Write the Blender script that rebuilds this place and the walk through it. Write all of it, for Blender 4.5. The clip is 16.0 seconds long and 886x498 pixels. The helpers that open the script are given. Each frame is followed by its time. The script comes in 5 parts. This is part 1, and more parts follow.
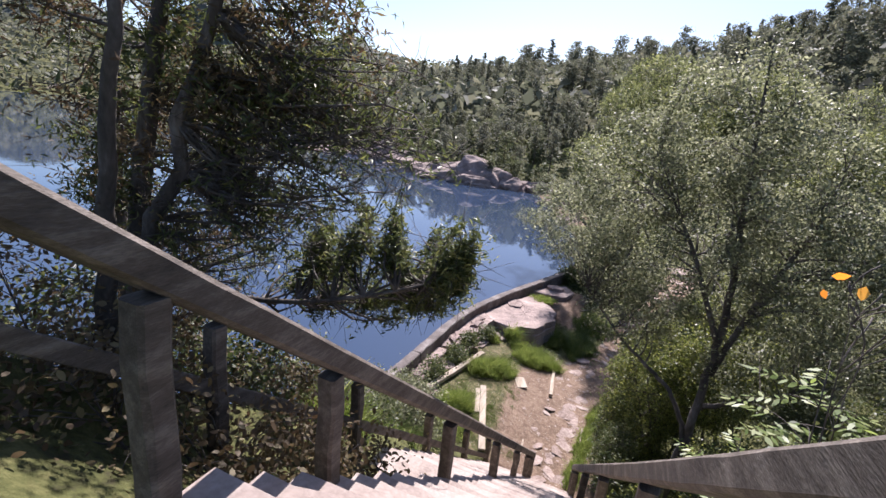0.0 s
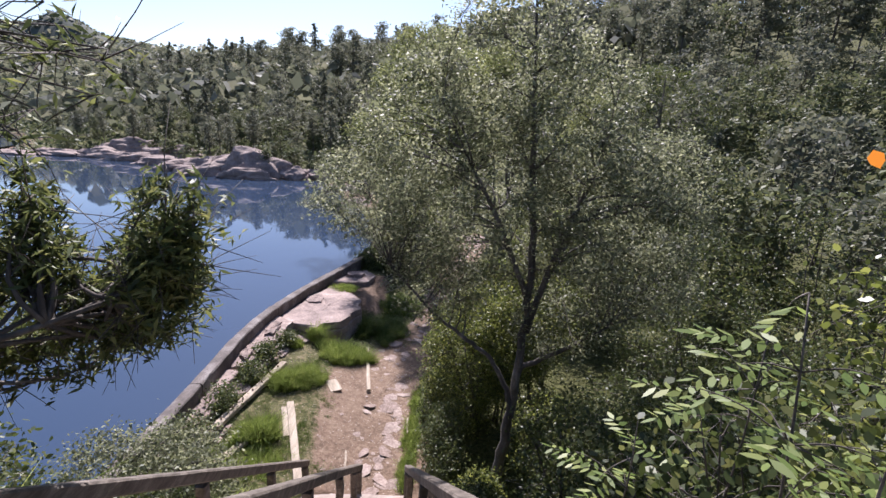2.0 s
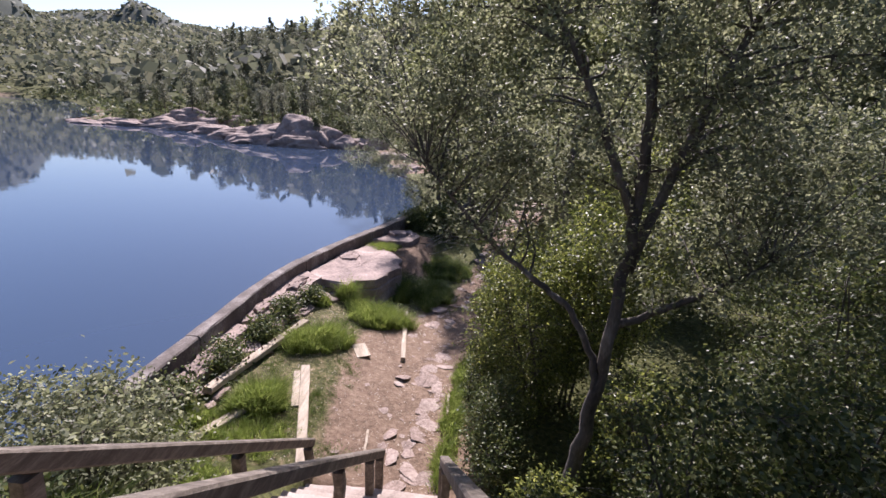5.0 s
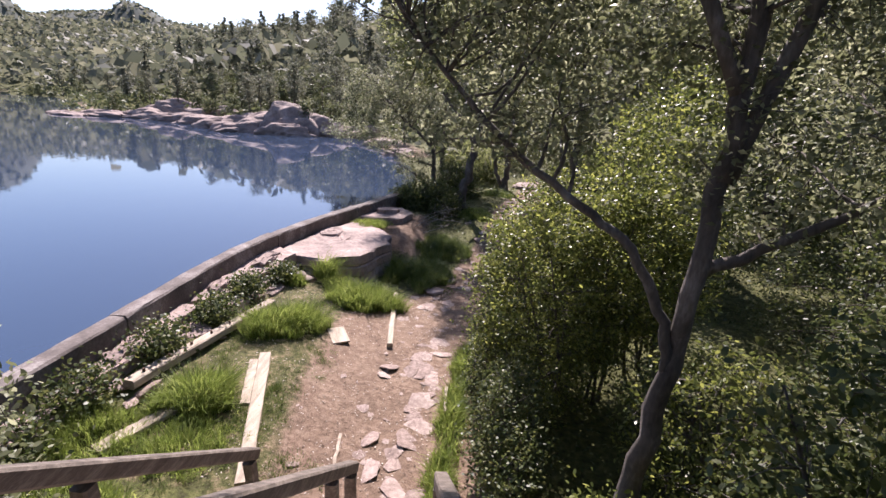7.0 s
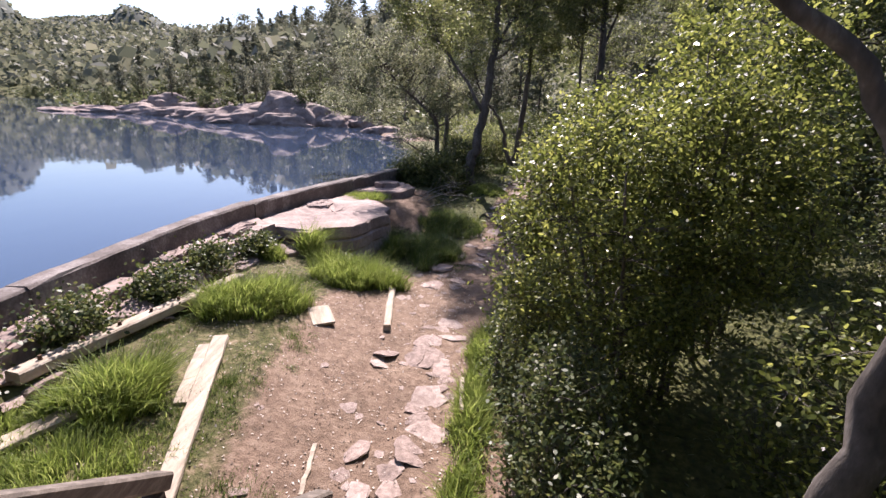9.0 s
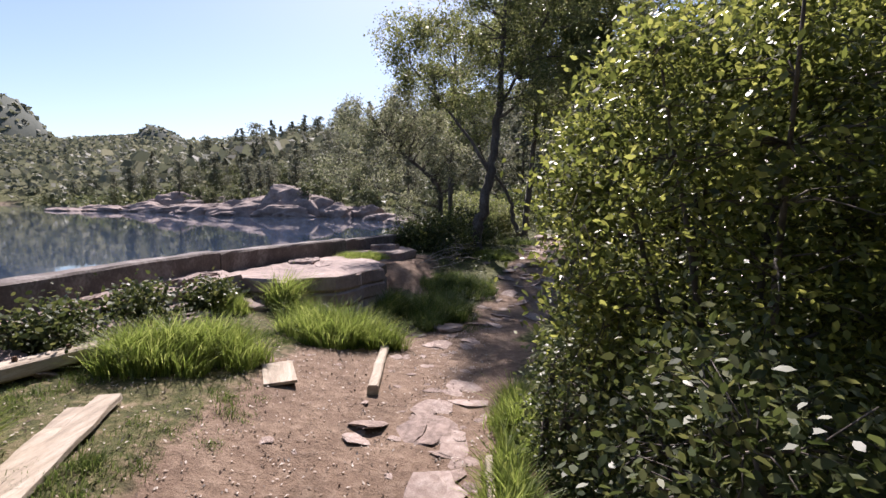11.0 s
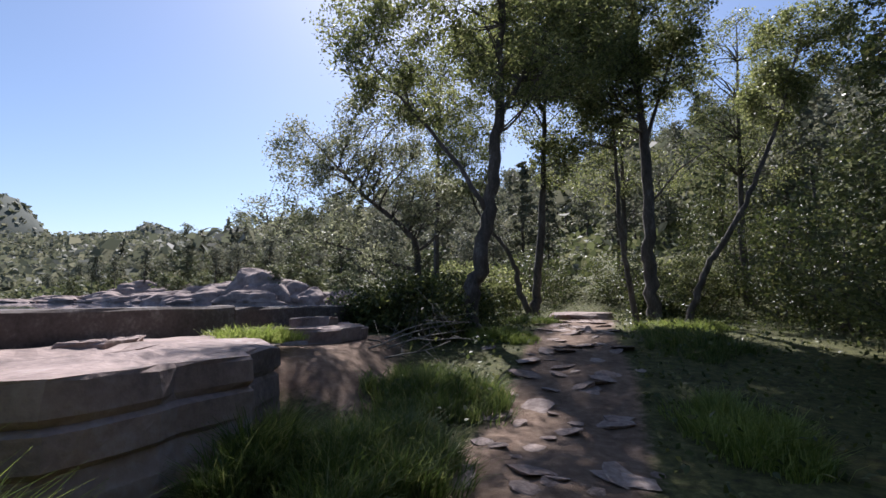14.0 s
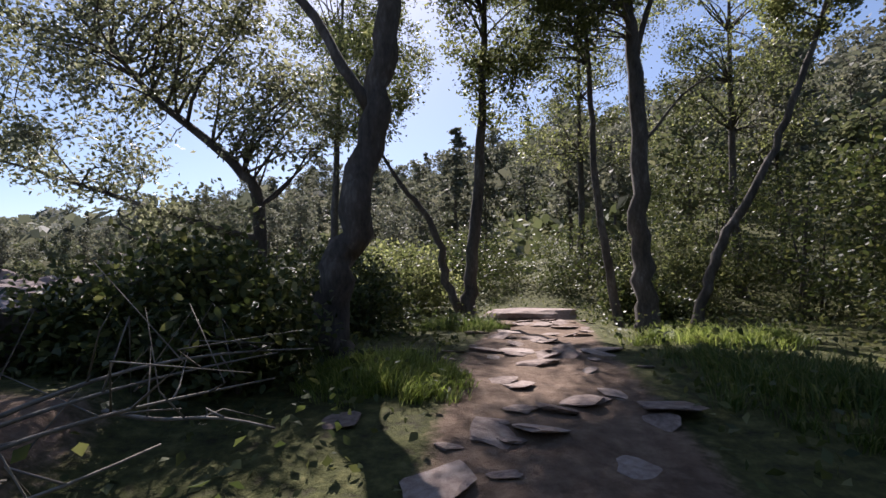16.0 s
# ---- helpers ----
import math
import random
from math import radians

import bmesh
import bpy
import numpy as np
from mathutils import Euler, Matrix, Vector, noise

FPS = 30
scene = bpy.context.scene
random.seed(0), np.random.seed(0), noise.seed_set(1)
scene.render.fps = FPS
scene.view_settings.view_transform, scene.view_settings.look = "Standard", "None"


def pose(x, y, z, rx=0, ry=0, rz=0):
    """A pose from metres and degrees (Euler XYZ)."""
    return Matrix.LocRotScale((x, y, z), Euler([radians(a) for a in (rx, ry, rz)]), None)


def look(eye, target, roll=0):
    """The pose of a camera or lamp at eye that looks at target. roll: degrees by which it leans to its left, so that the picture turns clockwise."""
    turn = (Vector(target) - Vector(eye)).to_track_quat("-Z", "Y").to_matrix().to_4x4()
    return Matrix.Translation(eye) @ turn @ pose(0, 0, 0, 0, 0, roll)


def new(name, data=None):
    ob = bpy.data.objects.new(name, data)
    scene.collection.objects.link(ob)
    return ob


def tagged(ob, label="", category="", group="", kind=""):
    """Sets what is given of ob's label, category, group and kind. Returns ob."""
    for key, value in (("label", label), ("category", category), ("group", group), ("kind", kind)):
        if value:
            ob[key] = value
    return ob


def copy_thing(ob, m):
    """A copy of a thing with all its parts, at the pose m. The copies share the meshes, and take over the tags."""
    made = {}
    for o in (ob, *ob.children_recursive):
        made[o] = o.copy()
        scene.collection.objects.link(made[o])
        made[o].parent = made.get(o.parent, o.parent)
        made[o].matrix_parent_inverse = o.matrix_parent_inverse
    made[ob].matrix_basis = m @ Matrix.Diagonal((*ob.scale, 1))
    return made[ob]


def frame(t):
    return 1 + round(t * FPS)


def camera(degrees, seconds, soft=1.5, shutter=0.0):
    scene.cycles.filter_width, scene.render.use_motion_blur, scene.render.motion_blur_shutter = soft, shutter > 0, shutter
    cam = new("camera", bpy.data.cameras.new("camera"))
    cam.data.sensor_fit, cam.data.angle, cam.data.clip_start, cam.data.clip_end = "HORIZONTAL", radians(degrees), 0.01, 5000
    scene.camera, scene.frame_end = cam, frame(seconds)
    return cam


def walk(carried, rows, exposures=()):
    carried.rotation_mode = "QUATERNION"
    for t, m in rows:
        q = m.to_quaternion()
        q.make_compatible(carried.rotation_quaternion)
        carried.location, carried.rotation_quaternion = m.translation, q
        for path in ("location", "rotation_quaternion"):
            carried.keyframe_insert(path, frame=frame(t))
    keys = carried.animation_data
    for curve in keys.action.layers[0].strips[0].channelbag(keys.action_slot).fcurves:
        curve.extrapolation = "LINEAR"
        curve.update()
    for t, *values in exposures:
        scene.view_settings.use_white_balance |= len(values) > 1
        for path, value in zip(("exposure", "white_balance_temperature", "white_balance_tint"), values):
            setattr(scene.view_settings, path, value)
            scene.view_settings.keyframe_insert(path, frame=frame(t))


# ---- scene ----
cam = camera(85.0, 16.0)
PATH = [
    (0, (0.557, -12.085, 7.998), (-0.177, -10.305, 7.46), 6.0),
    (0.5, (0.486, -11.594, 7.981), (0.138, -9.696, 7.456), 5.8),
    (1, (0.37, -11.284, 7.884), (0.4, -9.349, 7.38), 5.4),
    (1.5, (0.351, -10.979, 7.663), (0.477, -9.048, 7.159), 4.4),
    (2, (0.39, -10.503, 7.409), (0.463, -8.571, 6.895), 3.3),
    (2.5, (0.431, -10.141, 7.122), (0.413, -8.21, 6.6), 2.8),
    (3, (0.382, -9.758, 6.842), (0.28, -7.834, 6.307), 3.2),
    (3.5, (0.406, -9.366, 6.581), (0.277, -7.449, 6.027), 3.8),
    (4, (0.481, -8.998, 6.305), (0.345, -7.087, 5.731), 3.8),
    (6.5, (0.404, -6.934, 4.747), (0.278, -5.024, 4.165), 3.0),
    (7, (0.406, -6.501, 4.45), (0.283, -4.592, 3.867), 3.0),
    (7.5, (0.373, -6.094, 4.145), (0.248, -4.185, 3.562), 2.7),
    (8, (0.33, -5.655, 3.773), (0.204, -3.746, 3.19), 2.6),
    (8.5, (0.277, -5.267, 3.522), (0.148, -3.359, 2.935), 2.4),
    (11, (0.092, -3.228, 1.983), (-0.078, -1.244, 1.801), 0.7),
    (11.5, (0.081, -2.824, 1.655), (-0.089, -0.833, 1.742), 0.5),
    (12, (0.071, -2.221, 1.303), (-0.092, -0.245, 1.564), -0.2),
    (12.5, (-0.002, -1.453, 1.209), (-0.159, 0.515, 1.53), -0.1),
    (13, (-0.025, -0.35, 1.269), (-0.181, 1.621, 1.57), -0.1),
    (13.5, (0.022, 0.689, 1.271), (-0.13, 2.668, 1.517), -0.1),
    (14, (0.027, 1.913, 1.227), (-0.121, 3.897, 1.428), 0.0),
    (14.5, (0.173, 2.996, 1.207), (0.031, 4.982, 1.392), 0.1),
    (15, (0.257, 4.326, 1.131), (0.142, 6.315, 1.309), -0.0),
    (15.5, (0.41, 5.635, 1.154), (0.382, 7.628, 1.323), -0.1),
    (16, (0.638, 6.906, 1.228), (0.751, 8.896, 1.391), -0.3),
]
walk(cam, [(t, look(eye, target, roll)) for t, eye, target, roll in PATH], [(0, 1.24, 6150, 21), (2.0, 1.14, 6050, 21), (4.0, 1.1, 6150, 24), (8.5, 1.48, 6450, 25), (11.0, 1.12, 6450, 21), (12.5, 0.95, 6150, 17), (14.0, 0.88, 6050, 17), (15.0, 1.06, 6450, 21), (15.5, 0.9, 6500, 21), (16.0, 0.95, 6350, 20)])

# ---- light ----
SUN_ELEV, SUN_AZ = 47.0, 8.0   # azimuth counted from +y towards -x
world = bpy.data.worlds.new("sky")
scene.world = world
world.use_nodes = True
wn = world.node_tree.nodes
sky = wn.new("ShaderNodeTexSky")
sky.sky_type = 'NISHITA'
sky.sun_disc = False
sky.sun_elevation = radians(SUN_ELEV)
sky.sun_rotation = radians(-SUN_AZ)
sky.dust_density = 0.7
sky.air_density = 1.0
sky.ozone_density = 2.5
world.node_tree.links.new(sky.outputs[0], wn["Background"].inputs[0])
wn["Background"].inputs[1].default_value = 0.074
sun = new("sun", bpy.data.lights.new("sun", 'SUN'))
sun.data.energy = 5.0
sun.data.angle = radians(0.6)
sun.data.color = (1.0, 0.95, 0.88)
sd = Vector((-math.sin(radians(SUN_AZ)) * math.cos(radians(SUN_ELEV)), math.cos(radians(SUN_AZ)) * math.cos(radians(SUN_ELEV)), math.sin(radians(SUN_ELEV))))
sun.matrix_world = look(sd * 60, (0, 0, 0))

# ---- materials ----


def mat(name, stops, scale=3.0, rough=0.8, bump=0.3, detail=8.0, fine=40.0, island=0.0, stretch=(1, 1, 1), metal=0.0, obj=False, bump_dist=0.02):
    """Two noises, coarse and fine, over a colour ramp, with relief."""
    m = bpy.data.materials.new(name)
    m.use_nodes = True
    nt = m.node_tree
    nd, ln = nt.nodes, nt.links
    b = nd["Principled BSDF"]
    tc = nd.new("ShaderNodeTexCoord")
    mp = nd.new("ShaderNodeMapping")
    mp.inputs["Scale"].default_value = stretch
    ln.new(tc.outputs["Object"], mp.inputs[0])
    a = nd.new("ShaderNodeTexNoise")
    a.inputs["Scale"].default_value, a.inputs["Detail"].default_value = scale, detail
    a.inputs["Roughness"].default_value = 0.65
    f = nd.new("ShaderNodeTexNoise")
    f.inputs["Scale"].default_value, f.inputs["Detail"].default_value = fine, 4.0
    ln.new(mp.outputs[0], a.inputs[0])
    ln.new(mp.outputs[0], f.inputs[0])
    mix = nd.new("ShaderNodeMath")
    mix.operation = 'MULTIPLY_ADD'
    ln.new(f.outputs[0], mix.inputs[0])
    mix.inputs[1].default_value = 0.35
    sub = nd.new("ShaderNodeMath")
    sub.operation = 'MULTIPLY_ADD'
    sub.inputs[1].default_value, sub.inputs[2].default_value = 1.0, -0.175
    ln.new(a.outputs[0], sub.inputs[0])
    ln.new(sub.outputs[0], mix.inputs[2])
    last = mix.outputs[0]
    if island or obj:
        g = nd.new("ShaderNodeObjectInfo") if obj else nd.new("ShaderNodeNewGeometry")
        k = nd.new("ShaderNodeMath")
        k.operation = 'MULTIPLY_ADD'
        k.inputs[1].default_value = island or 0.25
        ln.new(g.outputs["Random"] if obj else g.outputs["Random Per Island"], k.inputs[0])
        k2 = nd.new("ShaderNodeMath")
        k2.operation = 'SUBTRACT'
        k2.inputs[1].default_value = (island or 0.25) / 2
        ln.new(last, k2.inputs[0])
        ln.new(k2.outputs[0], k.inputs[2])
        last = k.outputs[0]
    r = nd.new("ShaderNodeValToRGB")
    el = r.color_ramp.elements
    while len(el) < len(stops):
        el.new(0.5)
    for e, (p, c) in zip(el, stops):
        e.position, e.color = p, (*c, 1)
    ln.new(last, r.inputs[0])
    ln.new(r.outputs[0], b.inputs["Base Color"])
    b.inputs["Roughness"].default_value = rough
    b.inputs["Metallic"].default_value = metal
    b.inputs["Specular IOR Level"].default_value = 0.35
    if bump:
        bm_ = nd.new("ShaderNodeBump")
        bm_.inputs["Strength"].default_value, bm_.inputs["Distance"].default_value = bump, bump_dist
        ln.new(mix.outputs[0], bm_.inputs["Height"])
        ln.new(bm_.outputs[0], b.inputs["Normal"])
    return m


def leaf_mat(name, dark, mid, light, rough=0.45, through_=0.4):
    """Leaves: a colour of their own for each one, and light that shines through."""
    m = bpy.data.materials.new(name)
    m.use_nodes = True
    nt = m.node_tree
    nd, ln = nt.nodes, nt.links
    b = nd["Principled BSDF"]
    g = nd.new("ShaderNodeNewGeometry")
    r = nd.new("ShaderNodeValToRGB")
    el = r.color_ramp.elements
    el.new(0.5)
    for e, (p, c) in zip(el, ((0.0, dark), (0.55, mid), (1.0, light))):
        e.position, e.color = p, (c[0] * 1.03, c[1] * 1.02, c[2], 1)
    ln.new(g.outputs["Random Per Island"], r.inputs[0])
    ln.new(r.outputs[0], b.inputs["Base Color"])
    b.inputs["Roughness"].default_value = rough
    b.inputs["Specular IOR Level"].default_value = 0.3
    t = nd.new("ShaderNodeBsdfTranslucent")
    hs = nd.new("ShaderNodeHueSaturation")
    hs.inputs["Hue"].default_value, hs.inputs["Saturation"].default_value, hs.inputs["Value"].default_value = 0.488, 1.02, 1.65
    ln.new(r.outputs[0], hs.inputs["Color"])
    ln.new(hs.outputs[0], t.inputs[0])
    mx = nd.new("ShaderNodeMixShader")
    mx.inputs[0].default_value = through_
    ln.new(b.outputs[0], mx.inputs[1])
    ln.new(t.outputs[0], mx.inputs[2])
    ln.new(mx.outputs[0], nd["Material Output"].inputs[0])
    return m


M_WOOD = mat("weathered_wood", ((0.25, (0.036, 0.028, 0.022)), (0.5, (0.10, 0.081, 0.064)), (0.75, (0.225, 0.19, 0.155))), 2.2, 0.75, 0.5, 8, 30, stretch=(6, 1.2, 6))
M_PLANK = mat("sun_bleached_plank", ((0.25, (0.16, 0.125, 0.09)), (0.5, (0.33, 0.27, 0.205)), (0.8, (0.47, 0.41, 0.34))), 2.0, 0.8, 0.5, 8, 24, stretch=(8, 1, 8))
M_BARK = mat("bark", ((0.3, (0.035, 0.03, 0.026)), (0.55, (0.10, 0.085, 0.072)), (0.8, (0.24, 0.22, 0.20))), 5, 0.9, 0.8, 8, 35, stretch=(1, 1, .35))
M_BARKL = mat("pale_bark", ((0.3, (0.06, 0.05, 0.042)), (0.5, (0.19, 0.172, 0.15)), (0.75, (0.42, 0.40, 0.37))), 4, 0.85, 0.7, 8, 30, stretch=(1, 1, .5))
M_DEAD = mat("dead_twig", ((0.3, (0.10, 0.085, 0.07)), (0.7, (0.26, 0.24, 0.21))), 6, 0.9, 0.4)
M_ROCK = mat("pink_granite", ((0.25, (0.09, 0.068, 0.06)), (0.45, (0.22, 0.165, 0.145)), (0.6, (0.31, 0.235, 0.205)), (0.8, (0.42, 0.37, 0.34))), 1.3, 0.85, 0.7, 10, 14, bump_dist=0.05)
M_STONE = mat("path_stone", ((0.25, (0.12, 0.085, 0.07)), (0.5, (0.25, 0.185, 0.155)), (0.8, (0.40, 0.33, 0.29))), 3, 0.85, 0.6, 8, 30, obj=True, island=0.25)
M_STEP = mat("step_stone", ((0.25, (0.17, 0.13, 0.11)), (0.5, (0.32, 0.26, 0.225)), (0.8, (0.46, 0.40, 0.36))), 2.5, 0.85, 0.5, 8, 30, obj=True, island=0.2)
M_CONC = mat("dam_concrete", ((0.25, (0.045, 0.037, 0.033)), (0.5, (0.12, 0.10, 0.09)), (0.8, (0.34, 0.31, 0.29))), 1.6, 0.9, 0.5, 10, 25)
M_BED = mat("lake_bed", ((0.3, (0.015, 0.012, 0.008)), (0.7, (0.04, 0.03, 0.02))), 1.0, 0.9, 0.2)
M_HILL = mat("far_hill", ((0.3, (0.045, 0.055, 0.045)), (0.5, (0.065, 0.075, 0.06)), (0.75, (0.11, 0.11, 0.09))), 0.02, 0.95, 0.0, 10, 0.15)
M_SOIL = mat("dark_soil", ((0.3, (0.03, 0.022, 0.016)), (0.7, (0.10, 0.075, 0.055))), 4, 0.95, 0.8)

L_WILLOW = leaf_mat("grey_green_leaf", (0.07, 0.08, 0.04), (0.14, 0.155, 0.085), (0.27, 0.28, 0.18), 0.5, 0.5)
L_BUSH = leaf_mat("bright_bush_leaf", (0.035, 0.048, 0.013), (0.10, 0.125, 0.03), (0.25, 0.27, 0.075), 0.38, 0.45)
L_BIRCH = leaf_mat("birch_leaf", (0.055, 0.07, 0.026), (0.105, 0.125, 0.045), (0.20, 0.215, 0.09), 0.4, 0.62)
# dark green of brambles; on bushes the dark colour also stands for shade
L_DARK = leaf_mat("dark_shade_toned_leaf", (0.03, 0.045, 0.014), (0.06, 0.08, 0.025), (0.13, 0.14, 0.05), 0.45, 0.35)
L_NEEDLE = leaf_mat("conifer_spray", (0.045, 0.06, 0.022), (0.085, 0.11, 0.035), (0.19, 0.20, 0.07), 0.5, 0.35)
L_DRY = leaf_mat("dry_conifer_spray", (0.06, 0.04, 0.022), (0.10, 0.075, 0.04), (0.16, 0.13, 0.06), 0.6, 0.3)
# distance haze is mixed into this colour: paler and greyer than near needles
L_FARP = leaf_mat("haze_toned_pine_needles", (0.06, 0.068, 0.048), (0.102, 0.112, 0.075), (0.17, 0.17, 0.115), 0.65, 0.35)
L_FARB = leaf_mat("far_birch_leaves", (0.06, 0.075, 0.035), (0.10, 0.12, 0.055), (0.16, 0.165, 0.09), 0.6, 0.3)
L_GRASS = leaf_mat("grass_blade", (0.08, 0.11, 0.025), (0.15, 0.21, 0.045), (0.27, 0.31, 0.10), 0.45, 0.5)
# darker copy of L_GRASS: shade put into the colour; thin yard grass shares it
L_DGRASS = leaf_mat("shade_toned_grass_blade", (0.04, 0.07, 0.015), (0.08, 0.12, 0.03), (0.17, 0.19, 0.07), 0.5, 0.4)
L_ROWAN = leaf_mat("rowan_leaf", (0.10, 0.15, 0.035), (0.16, 0.21, 0.06), (0.27, 0.30, 0.11), 0.45, 0.45)
L_ORANGE = leaf_mat("orange_leaf", (0.42, 0.14, 0.02), (0.55, 0.22, 0.03), (0.6, 0.34, 0.06), 0.5, 0.5)

# water: a dark, still surface
M_WATER = bpy.data.materials.new("lake_water")
M_WATER.use_nodes = True
_n, _l = M_WATER.node_tree.nodes, M_WATER.node_tree.links
_b = _n["Principled BSDF"]
_b.inputs["Base Color"].default_value = (0.028, 0.045, 0.08, 1)
_b.inputs["Roughness"].default_value = 0.03
_b.inputs["IOR"].default_value = 1.33
_b.inputs["Specular IOR Level"].default_value = 1.0
_tc = _n.new("ShaderNodeTexCoord")
_w = _n.new("ShaderNodeTexNoise")
_w.inputs["Scale"].default_value, _w.inputs["Detail"].default_value = 1.6, 3
_mp = _n.new("ShaderNodeMapping")
_mp.inputs["Scale"].default_value = (1.0, 0.5, 1)
_l.new(_tc.outputs["Object"], _mp.inputs[0])
_l.new(_mp.outputs[0], _w.inputs[0])
_bu = _n.new("ShaderNodeBump")
_bu.inputs["Strength"].default_value, _bu.inputs["Distance"].default_value = 0.10, 0.02
_l.new(_w.outputs[0], _bu.inputs["Height"])
_l.new(_bu.outputs[0], _b.inputs["Normal"])

# ground: worn reddish earth on the path, moss and litter elsewhere
M_GROUND = bpy.data.materials.new("ground_earth")
M_GROUND.use_nodes = True
_n, _l = M_GROUND.node_tree.nodes, M_GROUND.node_tree.links
_b = _n["Principled BSDF"]
_b.inputs["Roughness"].default_value = 0.92
_b.inputs["Specular IOR Level"].default_value = 0.2
_tc = _n.new("ShaderNodeTexCoord")


def _noise(sc, det):
    t = _n.new("ShaderNodeTexNoise")
    t.inputs["Scale"].default_value, t.inputs["Detail"].default_value = sc, det
    t.inputs["Roughness"].default_value = 0.68
    _l.new(_tc.outputs["Object"], t.inputs[0])
    return t.outputs[0]


def _ramp(src, stops):
    r = _n.new("ShaderNodeValToRGB")
    el = r.color_ramp.elements
    while len(el) < len(stops):
        el.new(0.5)
    for e, (p, c) in zip(el, stops):
        e.position, e.color = p, (*c, 1)
    _l.new(src, r.inputs[0])
    return r.outputs[0]


_n1, _n2, _n3 = _noise(1.4, 10), _noise(9.0, 8), _noise(55.0, 4)
_dirt = _ramp(_n1, ((0.3, (0.105, 0.07, 0.049)), (0.5, (0.20, 0.132, 0.093)), (0.7, (0.29, 0.208, 0.15))))
_litt = _ramp(_n2, ((0.3, (0.042, 0.03, 0.02)), (0.5, (0.155, 0.108, 0.075)), (0.72, (0.34, 0.26, 0.195))))
_moss = _ramp(_n2, ((0.32, (0.035, 0.03, 0.016)), (0.5, (0.075, 0.08, 0.026)), (0.7, (0.16, 0.15, 0.06))))
_m1 = _n.new("ShaderNodeMix")
_m1.data_type = 'RGBA'
_m1.inputs[0].default_value = 0.5
_l.new(_dirt, _m1.inputs[6])
_l.new(_litt, _m1.inputs[7])
_at = _n.new("ShaderNodeAttribute")
_at.attribute_name = "worn"
_ad = _n.new("ShaderNodeMath")
_ad.operation = 'ADD'
_l.new(_at.outputs["Fac"], _ad.inputs[0])
_l.new(_n2, _ad.inputs[1])
_cl = _n.new("ShaderNodeMapRange")
_cl.inputs["From Min"].default_value, _cl.inputs["From Max"].default_value = 0.82, 1.12
_l.new(_ad.outputs[0], _cl.inputs[0])
_m2 = _n.new("ShaderNodeMix")
_m2.data_type = 'RGBA'
_l.new(_cl.outputs[0], _m2.inputs[0])
_l.new(_moss, _m2.inputs[6])
_l.new(_m1.outputs[2], _m2.inputs[7])
_l.new(_m2.outputs[2], _b.inputs["Base Color"])
_hh = _n.new("ShaderNodeMath")
_hh.operation = 'MULTIPLY_ADD'
_hh.inputs[1].default_value = 0.4
_l.new(_n3, _hh.inputs[0])
_l.new(_n2, _hh.inputs[2])
_bu = _n.new("ShaderNodeBump")
_bu.inputs["Strength"].default_value, _bu.inputs["Distance"].default_value = 0.8, 0.05
_l.new(_hh.outputs[0], _bu.inputs["Height"])
_l.new(_bu.outputs[0], _b.inputs["Normal"])

# ---- small mesh tools ----
RNG = np.random.RandomState(7)


def mesh_of(name, verts, faces, material, smooth=False):
    me = bpy.data.meshes.new(name)
    me.from_pydata([tuple(map(float, v)) for v in verts], [], [tuple(map(int, f)) for f in faces])
    me.materials.append(material)
    if smooth:
        me.polygons.foreach_set("use_smooth", [True] * len(me.polygons))
    me.update()
    return me


def quads_mesh(name, verts, material):
    """A mesh of loose faces from an array of n x corners x 3."""
    n, c = np.shape(verts)[:2]
    me = bpy.data.meshes.new(name)
    me.vertices.add(c * n)
    me.vertices.foreach_set("co", np.asarray(verts, np.float32).ravel())
    me.loops.add(c * n)
    me.loops.foreach_set("vertex_index", np.arange(c * n, dtype=np.int32))
    me.polygons.add(n)
    me.polygons.foreach_set("loop_start", np.arange(0, c * n, c, dtype=np.int32))
    me.materials.append(material)
    me.update(calc_edges=True)
    return me


def part(name, me, parent, label=""):
    ob = new(name, me)
    ob.parent = parent
    if label:
        ob["label"] = label
    return ob


def thing(name, loc, label, category, group="", kind=""):
    ob = new(name)
    ob.empty_display_size = 0.1
    ob.location = loc
    return tagged(ob, label, category, group, kind)


def bm_mesh(name, bm, material, smooth=False):
    me = bpy.data.meshes.new(name)
    bm.to_mesh(me)
    bm.free()
    me.materials.append(material)
    if smooth:
        me.polygons.foreach_set("use_smooth", [True] * len(me.polygons))
    return me


def tube(points, radii, sides=7, wob=0.0, rng=RNG):
    """Rings round a line of points; returns verts and quads."""
    P = np.asarray(points, float)
    n = len(P)
    T = np.gradient(P, axis=0)
    T /= np.linalg.norm(T, axis=1)[:, None] + 1e-9
    up = np.array([0.31, 0.95, 0.05])
    A = np.cross(T, up)
    A /= np.linalg.norm(A, axis=1)[:, None] + 1e-9
    B = np.cross(T, A)
    ang = np.linspace(0, 2 * np.pi, sides, endpoint=False)
    R = np.asarray(radii, float)[:, None] * (1 + wob * rng.uniform(-1, 1, (n, sides)))
    V = P[:, None] + R[..., None] * (np.cos(ang)[None, :, None] * A[:, None] + np.sin(ang)[None, :, None] * B[:, None])
    V = V.reshape(-1, 3)
    F = [(i * sides + j, i * sides + (j + 1) % sides, (i + 1) * sides + (j + 1) % sides, (i + 1) * sides + j) for i in range(n - 1) for j in range(sides)]
    F.append(tuple((n - 1) * sides + j for j in range(sides)))
    F.append(tuple(reversed(range(sides))))
    return V, F


